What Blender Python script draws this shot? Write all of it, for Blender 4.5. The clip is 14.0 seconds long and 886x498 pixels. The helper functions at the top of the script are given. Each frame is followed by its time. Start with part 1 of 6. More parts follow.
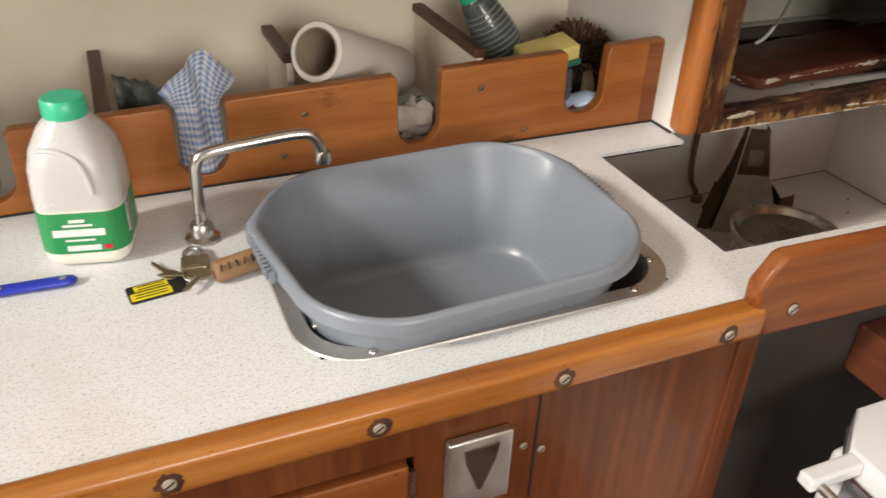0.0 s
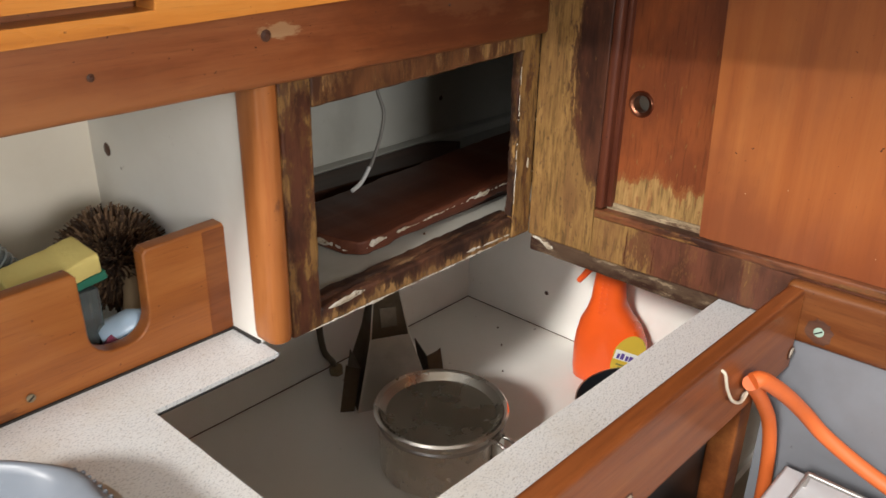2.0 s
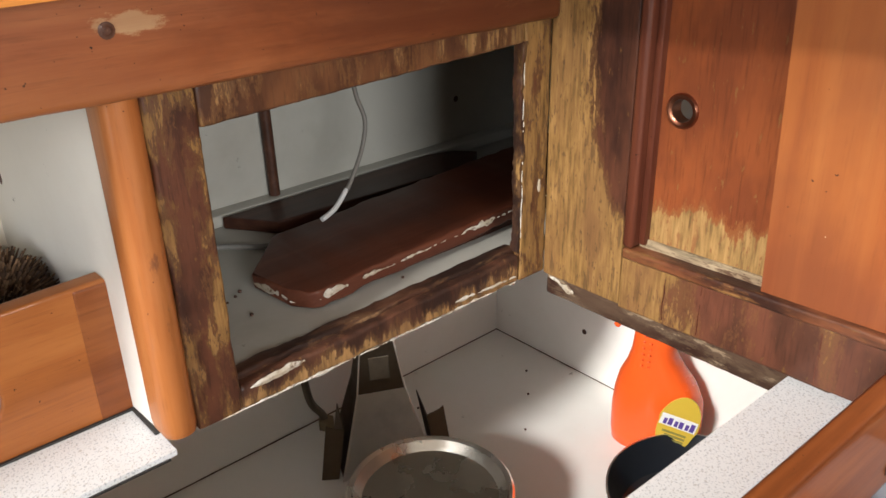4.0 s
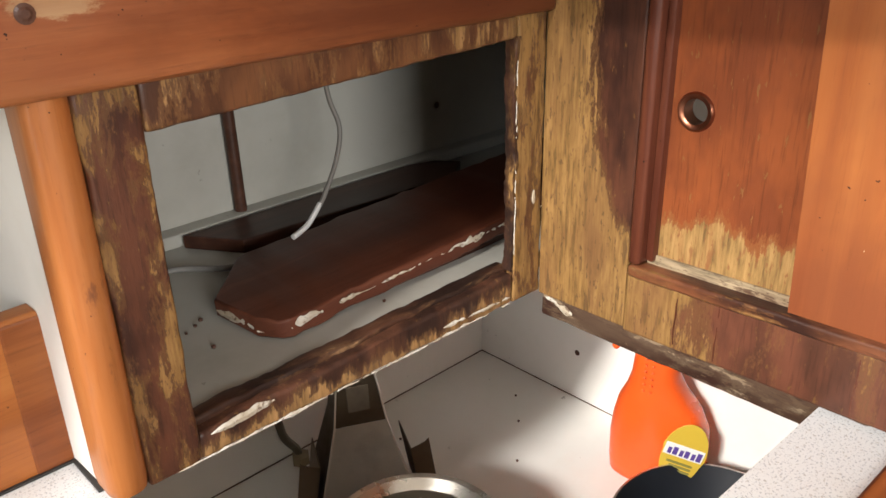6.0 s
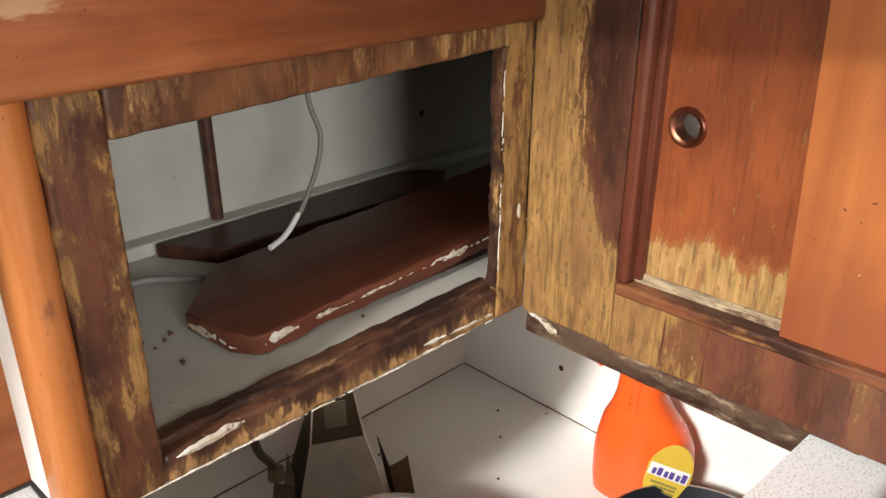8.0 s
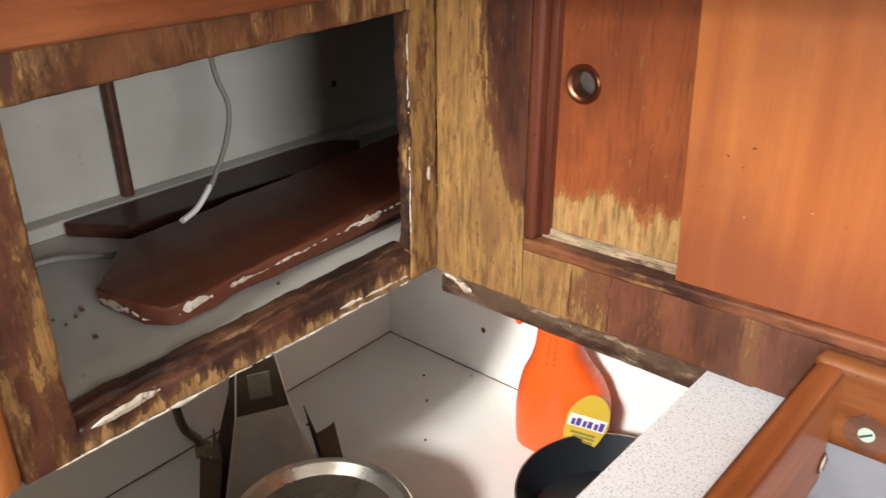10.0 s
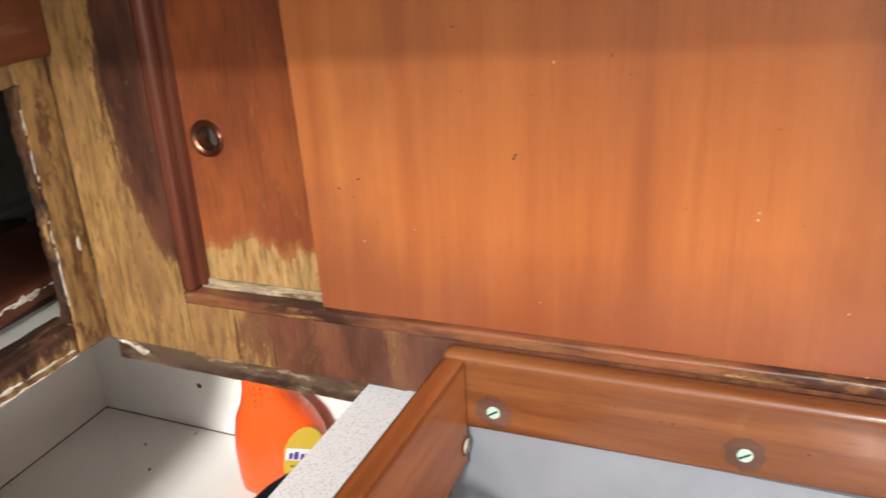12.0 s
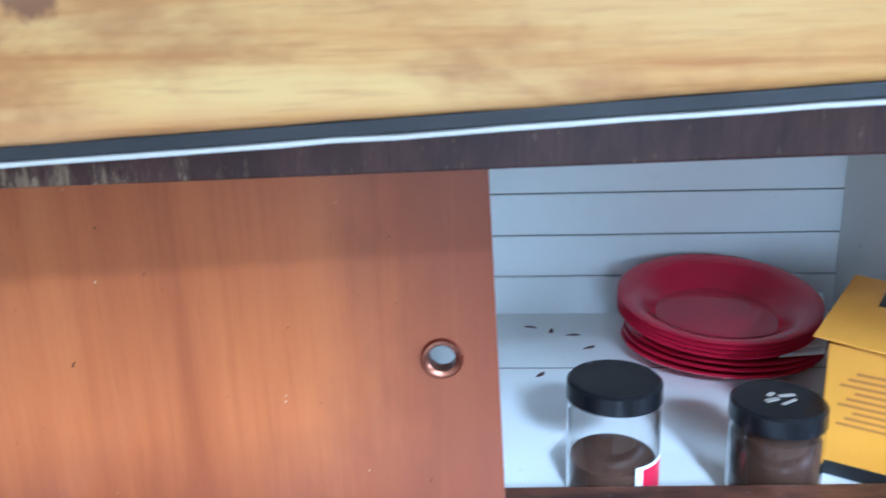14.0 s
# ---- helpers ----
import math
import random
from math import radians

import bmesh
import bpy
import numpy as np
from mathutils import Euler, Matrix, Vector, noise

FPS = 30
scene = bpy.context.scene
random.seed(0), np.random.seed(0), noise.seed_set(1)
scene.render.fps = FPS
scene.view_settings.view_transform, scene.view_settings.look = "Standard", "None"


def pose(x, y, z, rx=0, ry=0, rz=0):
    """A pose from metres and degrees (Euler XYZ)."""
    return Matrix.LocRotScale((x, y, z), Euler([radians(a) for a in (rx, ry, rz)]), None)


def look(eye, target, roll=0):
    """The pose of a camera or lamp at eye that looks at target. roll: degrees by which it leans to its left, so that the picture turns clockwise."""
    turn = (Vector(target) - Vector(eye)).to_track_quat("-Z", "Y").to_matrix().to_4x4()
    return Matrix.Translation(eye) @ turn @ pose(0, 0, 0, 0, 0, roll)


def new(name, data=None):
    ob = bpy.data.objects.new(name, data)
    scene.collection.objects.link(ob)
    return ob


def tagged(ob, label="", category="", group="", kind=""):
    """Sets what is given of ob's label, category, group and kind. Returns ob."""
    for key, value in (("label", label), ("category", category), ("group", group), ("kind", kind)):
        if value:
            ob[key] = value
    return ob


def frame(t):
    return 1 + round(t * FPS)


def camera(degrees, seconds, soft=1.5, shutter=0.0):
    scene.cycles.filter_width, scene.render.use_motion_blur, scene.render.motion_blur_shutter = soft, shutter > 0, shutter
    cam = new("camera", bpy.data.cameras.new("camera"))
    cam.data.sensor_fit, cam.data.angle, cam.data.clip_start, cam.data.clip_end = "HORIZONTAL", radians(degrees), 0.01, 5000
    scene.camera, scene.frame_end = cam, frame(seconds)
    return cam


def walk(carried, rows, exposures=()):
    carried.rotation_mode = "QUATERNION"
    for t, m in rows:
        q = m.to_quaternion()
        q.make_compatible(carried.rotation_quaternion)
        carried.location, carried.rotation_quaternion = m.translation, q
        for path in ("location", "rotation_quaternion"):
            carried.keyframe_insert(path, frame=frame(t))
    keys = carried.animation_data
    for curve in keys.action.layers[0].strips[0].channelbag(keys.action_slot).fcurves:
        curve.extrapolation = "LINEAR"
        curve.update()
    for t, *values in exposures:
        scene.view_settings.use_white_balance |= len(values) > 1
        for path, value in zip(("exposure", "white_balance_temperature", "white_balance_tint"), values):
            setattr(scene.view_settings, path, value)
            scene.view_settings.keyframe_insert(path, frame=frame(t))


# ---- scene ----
cam = camera(57.5, 14.0, shutter=0.3)
PATH = [
    (0, (0.023, 0.115, 1.332), (0.703, 1.671, 0.275), 2.1),
    (0.5, (0.081, 0.145, 1.326), (0.947, 1.639, 0.318), 2.4),
    (0.6, (0.097, 0.167, 1.325), (1.027, 1.631, 0.33), 2.4),
    (1, (0.172, 0.248, 1.33), (1.287, 1.614, 0.385), 1.6),
    (1.5, (0.25, 0.322, 1.333), (1.537, 1.583, 0.465), 1.3),
    (2, (0.311, 0.333, 1.315), (1.67, 1.546, 0.489), 1.2),
    (2.5, (0.388, 0.329, 1.318), (1.675, 1.619, 0.493), 0.6),
    (2.7, (0.422, 0.322, 1.309), (1.657, 1.662, 0.486), -0.1),
    (4.8, (0.559, 0.45, 1.269), (1.766, 1.791, 0.404), -1.6),
    (5, (0.564, 0.45, 1.264), (1.778, 1.782, 0.397), -1.8),
    (5.5, (0.575, 0.456, 1.256), (1.813, 1.775, 0.404), -1.9),
    (6, (0.579, 0.469, 1.251), (1.836, 1.79, 0.429), -1.2),
    (6.5, (0.589, 0.475, 1.248), (1.857, 1.803, 0.454), -0.9),
    (7, (0.593, 0.475, 1.248), (1.873, 1.794, 0.461), -0.4),
    (9.3, (0.601, 0.498, 1.25), (1.905, 1.748, 0.392), 0.3),
    (9.5, (0.595, 0.489, 1.242), (1.917, 1.721, 0.385), 0.2),
    (10, (0.596, 0.46, 1.242), (1.979, 1.621, 0.383), -0.2),
    (10.5, (0.607, 0.439, 1.249), (2.058, 1.535, 0.417), -1.4),
    (11, (0.614, 0.425, 1.254), (2.131, 1.447, 0.445), -2.5),
    (11.5, (0.614, 0.399, 1.247), (2.214, 1.294, 0.448), -2.9),
    (12, (0.619, 0.361, 1.257), (2.316, 1.062, 0.464), -2.7),
    (12.5, (0.625, 0.333, 1.26), (2.398, 0.844, 0.489), -1.9),
    (13, (0.627, 0.294, 1.255), (2.46, 0.661, 0.543), -1.2),
    (13.5, (0.609, 0.264, 1.285), (2.494, 0.52, 0.667), -1.3),
    (14, (0.589, 0.205, 1.33), (2.51, 0.336, 0.788), -1.8),
]
walk(cam, [(t, look(eye, target, roll)) for t, eye, target, roll in PATH],
     [(0, -0.72, 6900, 11), (1, -0.76, 7100, 11), (2.5, -0.42, 6200, 10), (5, -0.02, 6400, 11), (7, 0.03, 6450, 11), (9.5, 0.06, 6300, 11), (11.5, -0.05, 6300, 10), (13, -0.02, 5600, 8), (13.5, 0.2, 4850, 6), (14, 0.12, 4100, 2)])

# ---- light ----
world = bpy.data.worlds.new("world")
scene.world = world
world.use_nodes = True
wt = world.node_tree
sky = wt.nodes.new("ShaderNodeTexSky")
sky.sky_type, sky.sun_disc = "NISHITA", False
sky.sun_elevation, sky.sun_rotation = radians(31.4), radians(259)
wt.links.new(sky.outputs[0], wt.nodes["Background"].inputs[0])
wt.nodes["Background"].inputs[1].default_value = 0.17


def area_lamp(name, m, sx, sy, watts, colour):
    data = bpy.data.lights.new(name, "AREA")
    data.shape, data.size, data.size_y, data.energy, data.color = "RECTANGLE", sx, sy, watts, colour
    ob = new(name, data)
    ob.matrix_world = m
    return ob


sun_data = bpy.data.lights.new("sun", "SUN")
sun_data.energy, sun_data.angle, sun_data.color = 4.7, radians(7), (1.0, 0.965, 0.92)
sun = new("sun", sun_data)
sun.matrix_world = look((-2.4, -0.3, 2.92), (-0.6, 0.05, 1.8))
area_lamp("window_daylight", look((0.2, -1.29, 1.5), (0.35, 0.9, 1.05)), 0.9, 0.55, 35.0, (1.0, 0.985, 0.96))
area_lamp("companionway_daylight", look((-1.59, -0.1, 1.52), (1.2, 0.6, 0.95)), 0.6, 0.5, 17.0, (1.0, 0.985, 0.96))

# ---- materials ----


class Mat:
    """A node material under construction; P is the place in metres."""

    def __init__(self, name, rough=0.5, metal=0.0, coat=0.0, spec=0.5):
        self.m = bpy.data.materials.new(name)
        self.m.use_nodes = True
        self.t = self.m.node_tree
        self.b = self.t.nodes["Principled BSDF"]
        self.b.inputs["Roughness"].default_value = rough
        self.b.inputs["Metallic"].default_value = metal
        self.b.inputs["Coat Weight"].default_value = coat
        self.b.inputs["Coat Roughness"].default_value = 0.12
        self.b.inputs["Specular IOR Level"].default_value = spec
        self.P = self.t.nodes.new("ShaderNodeTexCoord").outputs["Object"]

    def link(self, a, b):
        self.t.links.new(a, b)

    def put(self, node_socket, value):
        if hasattr(value, "is_output"):
            self.link(value, node_socket)
        else:
            node_socket.default_value = value

    def noise(self, scale, stretch=(1, 1, 1), detail=4.0, rough=0.55, distort=0.0, shift=(0, 0, 0)):
        mp = self.t.nodes.new("ShaderNodeMapping")
        mp.inputs["Scale"].default_value = stretch
        mp.inputs["Location"].default_value = shift
        self.link(self.P, mp.inputs[0])
        n = self.t.nodes.new("ShaderNodeTexNoise")
        n.inputs["Scale"].default_value, n.inputs["Detail"].default_value = scale, detail
        n.inputs["Roughness"].default_value, n.inputs["Distortion"].default_value = rough, distort
        self.link(mp.outputs[0], n.inputs["Vector"])
        return n.outputs["Fac"]

    def math(self, op, a, b=0.0, c=0.0):
        n = self.t.nodes.new("ShaderNodeMath")
        n.operation = op
        for sock, v in zip(n.inputs, (a, b, c)):
            self.put(sock, v)
        return n.outputs[0]

    def axis(self, k):
        n = self.t.nodes.new("ShaderNodeSeparateXYZ")
        self.link(self.P, n.inputs[0])
        return n.outputs[k]

    def ramp(self, fac, *stops):
        n = self.t.nodes.new("ShaderNodeValToRGB")
        while len(n.color_ramp.elements) < len(stops):
            n.color_ramp.elements.new(0.5)
        for e, (pos, col) in zip(n.color_ramp.elements, stops):
            e.position, e.color = pos, (*col, 1) if len(col) == 3 else col
        self.put(n.inputs[0], fac)
        return n.outputs[0]

    def step(self, fac, lo, hi):
        n = self.t.nodes.new("ShaderNodeMapRange")
        n.interpolation_type = "SMOOTHSTEP"
        self.put(n.inputs[0], fac)
        n.inputs[1].default_value, n.inputs[2].default_value = lo, hi
        return n.outputs[0]

    def mix(self, fac, a, b, how="MIX"):
        n = self.t.nodes.new("ShaderNodeMix")
        n.data_type, n.blend_type = "RGBA", how
        self.put(n.inputs[0], fac)
        self.put(n.inputs[6], (*a, 1) if isinstance(a, tuple) else a)
        self.put(n.inputs[7], (*b, 1) if isinstance(b, tuple) else b)
        return n.outputs[2]

    def colour(self, c):
        self.put(self.b.inputs["Base Color"], (*c, 1) if isinstance(c, tuple) else c)
        return self

    def rough(self, r):
        self.put(self.b.inputs["Roughness"], r)
        return self

    def bump(self, h, strength=0.3, dist=0.001):
        n = self.t.nodes.new("ShaderNodeBump")
        n.inputs["Strength"].default_value, n.inputs["Distance"].default_value = strength, dist
        self.link(h, n.inputs["Height"])
        self.link(n.outputs[0], self.b.inputs["Normal"])
        return self


def grain(k):
    """Stretch of the noise for a grain that runs along axis k."""
    v = [1.0, 1.0, 1.0]
    v[k] = 0.06
    return tuple(v)


def varnish(name, k, lo, mid, hi, scale=70.0, coat=0.24, rough=0.38, wear=0.0, bare=(0.5, 0.3, 0.12), pores=0.22, spot=None, darker_x=None):
    """Varnished timber whose grain runs along axis k."""
    a = Mat(name, rough=rough, coat=coat, spec=0.28)
    g = a.noise(scale, grain(k), 6.0, 0.62, 0.35)
    big = a.noise(7.0, tuple(0.35 if i == k else 1.0 for i in range(3)), 3.0)
    fine = a.noise(420.0, grain(k), 3.0, 0.7)
    f = a.math("ADD", a.math("MULTIPLY", g, 0.6), a.math("MULTIPLY", big, 0.45))
    c = a.ramp(f, (0.34, lo), (0.52, mid), (0.72, hi))
    c = a.mix(a.math("MULTIPLY", a.step(fine, 0.52, 0.72), pores), c, tuple(x * 0.45 for x in lo))
    spots = a.noise(230.0, (1, 1, 1), 2.0, 0.5, 0.0, (3, 1, 7))
    c = a.mix(a.step(spots, 0.735, 0.77), c, tuple(x * 0.3 for x in lo))
    if wear:
        w = a.noise(16.0, tuple(0.3 if i == k else 1.0 for i in range(3)), 7.0, 0.68, 0.2, (1.7, 4.1, 2.2))
        c = a.mix(a.math("MULTIPLY", a.step(w, 0.74 - wear, 0.80 - wear), 0.85), c, bare)
    # Deep tone sets in between x0 and x1; rubbed tan before x0.
    if darker_x:
        x0, x1, deep = darker_x
        along = a.math("MULTIPLY_ADD", a.math("SUBTRACT", a.noise(14.0, (0.4, 1, 1), 5.0, 0.65, 0.2, (8, 3, 1)), 0.5), 0.5, a.axis(0))
        c = a.mix(a.math("MULTIPLY", a.step(along, x0, x1), 0.75), c, deep)
        rubbed = a.math("ADD", a.math("MULTIPLY", a.math("SUBTRACT", x0 - 0.05, along), 2.2), a.math("MULTIPLY", a.math("SUBTRACT", 1.188, a.axis(2)), 14.0))
        c = a.mix(a.math("MULTIPLY", a.step(rubbed, 0.0, 0.9), 0.65), c, (0.4, 0.165, 0.06))
    if spot:
        sx, sz, rx, rz = spot
        dx = a.math("DIVIDE", a.math("SUBTRACT", a.axis(0), sx), rx)
        dz = a.math("DIVIDE", a.math("SUBTRACT", a.axis(2), sz), rz)
        d = a.math("SQRT", a.math("ADD", a.math("MULTIPLY", dx, dx), a.math("MULTIPLY", dz, dz)))
        edge = a.math("MULTIPLY_ADD", a.noise(75.0, (0.5, 1, 1), 7.0, 0.7), 2.6, d)
        rub = a.math("SUBTRACT", 1.0, a.step(edge, 2.0, 2.35))
        c = a.mix(a.math("MULTIPLY", rub, 0.8), c, a.ramp(g, (0.35, (0.34, 0.19, 0.09)), (0.65, (0.5, 0.34, 0.18))))
    a.colour(c)
    a.rough(a.ramp(big, (0.3, (rough - 0.09,) * 3), (0.75, (rough + 0.16,) * 3)))
    return a.bump(a.math("ADD", g, fine), 0.22, 0.0006).m


def worn(name, k, place=None, amount=0.5, ochre=(0.255, 0.137, 0.04), red=(0.1, 0.037, 0.02), dark=(0.038, 0.016, 0.011), white_below=None, patch=1.25, size=46.0):
    """Varnish flaked off water-stained ply: patches of bare ochre with rubbed edges in dark varnish, drawn out along axis k.
    place(a) gives a number that is high where the wood is bare."""
    a = Mat(name, rough=0.5, coat=0.04, spec=0.28)

    def drawn(q):
        return tuple(q if i == k else 1.0 for i in range(3))
    big = a.noise(size, drawn(0.3), 9.0, 0.68, 0.25, (2.3, 0.4, 5.0))
    grit = a.noise(520.0, drawn(0.5), 3.0, 0.6, 0.0, (4.0, 2.0, 7.0))
    mid = a.noise(150.0, drawn(0.2), 4.0, 0.6, 0.3, (9.0, 3.0, 1.0))
    fine = a.noise(430.0, grain(k), 3.0, 0.65)
    cloud = a.noise(20.0, drawn(0.4), 4.0, 0.6, 0.0, (0.7, 6.0, 2.0))
    f = a.math("MULTIPLY_ADD", a.math("SUBTRACT", big, 0.5), patch, place(a) if place else 0.5)
    f = a.math("MULTIPLY_ADD", a.math("SUBTRACT", mid, 0.5), 0.24, f)
    f = a.math("MULTIPLY_ADD", a.math("SUBTRACT", fine, 0.5), 0.12, f)
    f = a.math("MULTIPLY_ADD", a.math("SUBTRACT", grit, 0.5), 0.16, f)
    shift = 0.12 * (0.5 - amount)
    coatc = a.mix(a.step(cloud, 0.38, 0.62), dark, red)
    coatc = a.mix(a.math("MULTIPLY", a.step(fine, 0.5, 0.72), 0.45), coatc, tuple(x * 0.5 for x in dark))
    half = tuple(0.6 * p + 0.4 * q for p, q in zip(red, ochre))
    coatc = a.mix(a.math("MULTIPLY", a.step(f, 0.38 + shift, 0.5 + shift), 0.75), coatc, half)
    tone = a.math("ADD", a.math("MULTIPLY", mid, 0.55), a.math("MULTIPLY", fine, 0.45))
    wood = a.ramp(tone, (0.38, tuple(x * 0.42 for x in ochre)), (0.49, tuple(x * 0.85 for x in ochre)), (0.64, tuple(min(1, x * 1.2 + 0.01) for x in ochre)))
    wood = a.mix(a.math("MULTIPLY", a.step(cloud, 0.44, 0.66), 0.6), wood, tuple(0.55 * p + 0.45 * q for p, q in zip(ochre, red)))
    dash = a.noise(175.0, drawn(0.16), 3.0, 0.6, 0.0, (8.0, 1.0, 4.0))
    wood = a.mix(a.math("MULTIPLY", a.step(dash, 0.59, 0.66), 0.75), wood, tuple(0.7 * p + 0.3 * q for p, q in zip(dark, ochre)))
    smear = a.noise(34.0, drawn(0.22), 5.0, 0.62, 0.4, (6.0, 5.0, 3.0))
    wood = a.mix(a.math("MULTIPLY", a.step(smear, 0.5, 0.68), 0.6), wood, tuple(0.35 * p + 0.65 * q for p, q in zip(ochre, red)))
    wood = a.mix(a.math("MULTIPLY", a.step(smear, 0.47, 0.33), 0.4), wood, tuple(min(1.0, 1.35 * p) for p in ochre))
    pits = a.noise(330.0, drawn(0.35), 3.0, 0.6, 0.0, (2.0, 7.0, 3.0))
    wood = a.mix(a.math("MULTIPLY", a.step(pits, 0.6, 0.68), 0.7), wood, tuple(0.8 * p + 0.2 * q for p, q in zip(dark, ochre)))
    flecks = a.noise(210.0, drawn(0.3), 4.0, 0.65, 0.0, (5.0, 1.0, 9.0))
    coatc = a.mix(a.math("MULTIPLY", a.step(flecks, 0.63, 0.69), 0.55), coatc, tuple(0.7 * q for q in ochre))
    bare = a.step(f, 0.475 + shift, 0.54 + shift)
    c = a.mix(bare, coatc, wood)
    rim = a.math("MULTIPLY", a.step(f, 0.44 + shift, 0.48 + shift), a.math("SUBTRACT", 1.0, a.step(f, 0.49 + shift, 0.53 + shift)))
    c = a.mix(a.math("MULTIPLY", rim, 0.35), c, dark)
    if white_below is not None:
        wh = a.math("ADD", a.math("MULTIPLY", a.math("SUBTRACT", white_below, a.axis(2)), 90.0), a.noise(42.0, (1, 1, 1), 5.0, 0.7, 0.0, (5, 5, 2)))
        c = a.mix(a.step(wh, 0.56, 0.62), c, (0.62, 0.58, 0.5))
    a.colour(c)
    a.rough(a.mix(bare, (0.36,) * 3, (0.7,) * 3))
    h = a.math("ADD", a.math("MULTIPLY", bare, -0.7), a.math("ADD", a.math("MULTIPLY", mid, 0.5), a.math("ADD", a.math("MULTIPLY", fine, 0.6), a.math("MULTIPLY", grit, 0.5))))
    return a.bump(h, 0.4, 0.0007).m


def paint(name, col, stain=(0.45, 0.38, 0.27), rough=0.5, amount=0.3):
    a = Mat(name, rough=rough)
    n = a.noise(5.0, (1, 1, 1), 6.0, 0.65)
    s = a.noise(55.0, (1, 1, 1), 5.0, 0.7, 0.0, (3, 9, 1))
    c = a.mix(a.math("MULTIPLY", a.step(n, 0.42, 0.75), amount), col, stain)
    c = a.mix(a.math("MULTIPLY", a.step(s, 0.68, 0.76), 0.7), c, tuple(x * 0.35 for x in stain))
    return a.colour(c).bump(a.math("ADD", s, n), 0.12, 0.0008).m


def plastic(name, col, rough=0.35, grainy=0.06, sss=0.0):
    a = Mat(name, rough=rough)
    n = a.noise(160.0, (1, 1, 1), 3.0)
    w = a.noise(9.0, (1, 1, 1), 5.0, 0.6)
    a.colour(a.mix(a.math("MULTIPLY", a.step(w, 0.4, 0.8), 0.35), col, tuple(x * 0.72 for x in col)))
    a.rough(a.ramp(w, (0.3, (rough * 0.8,) * 3), (0.7, (min(1, rough * 1.35),) * 3)))
    if sss:
        a.b.inputs["Subsurface Weight"].default_value = sss
        a.b.inputs["Subsurface Radius"].default_value = (0.01, 0.01, 0.01)
    return a.bump(n, grainy, 0.0004).m


def metal(name, col, rough=0.25, dirt=0.3, k=2):
    a = Mat(name, rough=rough, metal=1.0)
    n = a.noise(14.0, (1, 1, 1), 6.0, 0.65)
    br = a.noise(300.0, grain(k), 3.0)
    a.colour(a.mix(a.math("MULTIPLY", a.step(n, 0.45, 0.75), dirt), col, tuple(x * 0.4 for x in col)))
    a.rough(a.ramp(n, (0.3, (rough * 0.7,) * 3), (0.75, (min(1, rough * 1.8),) * 3)))
    return a.bump(br, 0.06, 0.0003).m


def glass(name, col=(1, 1, 1), rough=0.03):
    a = Mat(name, rough=rough)
    a.b.inputs["Transmission Weight"].default_value = 1.0
    a.b.inputs["IOR"].default_value = 1.4
    return a.colour(col).m


def laminate():
    a = Mat("speckled_laminate", rough=0.42)
    n = a.noise(620.0, (1, 1, 1), 2.0, 0.5)
    n2 = a.noise(380.0, (1, 1, 1), 2.0, 0.5, 0.0, (4, 8, 3))
    stain = a.noise(6.0, (1, 1, 1), 6.0, 0.65, 0.0, (1.2, 0.5, 3))
    blot = a.noise(26.0, (1, 0.6, 1), 5.0, 0.7, 0.3, (7, 2, 3))
    c = a.mix(a.math("MULTIPLY", a.step(n, 0.56, 0.66), 0.7), (0.74, 0.76, 0.76), (0.29, 0.32, 0.36))
    c = a.mix(a.math("MULTIPLY", a.step(n2, 0.62, 0.67), 0.6), c, (0.36, 0.34, 0.3))
    c = a.mix(a.math("MULTIPLY", a.step(stain, 0.52, 0.8), 0.3), c, (0.5, 0.42, 0.28))
    c = a.mix(a.math("MULTIPLY", a.step(blot, 0.68, 0.76), 0.35), c, (0.45, 0.33, 0.17))
    a.colour(c)
    return a.bump(n, 0.04, 0.0003).m


LAMINATE = laminate()
FRONT_WOOD = varnish("teak_front_panel", 2, (0.065, 0.016, 0.006), (0.125, 0.034, 0.009), (0.215, 0.066, 0.017), coat=0.2)
TRIM_WOOD = varnish("golden_teak_trim", 0, (0.2, 0.062, 0.013), (0.34, 0.12, 0.024), (0.45, 0.19, 0.046), coat=0.45, rough=0.3, wear=0.05, bare=(0.13, 0.042, 0.014))
FIDDLE_WOOD = varnish("orange_teak_fiddle", 0, (0.19, 0.055, 0.013), (0.325, 0.105, 0.023), (0.435, 0.165, 0.042), scale=40.0, wear=0.15, bare=(0.2, 0.066, 0.018))
FIDDLE_DARK = varnish("red_teak_fiddle", 0, (0.11, 0.029, 0.008), (0.2, 0.057, 0.014), (0.29, 0.098, 0.025), coat=0.15, rough=0.42, wear=0.08, bare=(0.085, 0.026, 0.011))
FIDDLE_ACROSS = varnish("red_teak_fiddle_across", 1, (0.075, 0.022, 0.007), (0.135, 0.041, 0.011), (0.21, 0.076, 0.022), coat=0.4, wear=0.08, bare=(0.08, 0.027, 0.01))
RAIL_WOOD = varnish("mahogany_rail", 0, (0.12, 0.031, 0.01), (0.22, 0.062, 0.019), (0.37, 0.135, 0.048), scale=30.0, wear=0.16, bare=(0.34, 0.14, 0.055), spot=(0.718, 1.203, 0.02, 0.0075), darker_x=(0.74, 0.98, (0.075, 0.021, 0.009)))
YELLOW_WOOD = varnish("yellow_varnished_rail", 0, (0.4, 0.135, 0.022), (0.55, 0.205, 0.035), (0.63, 0.28, 0.065), coat=0.6, rough=0.25)
POST_WOOD = varnish("orange_post", 2, (0.22, 0.068, 0.016), (0.33, 0.107, 0.026), (0.41, 0.155, 0.045), wear=0.13, bare=(0.14, 0.05, 0.022))


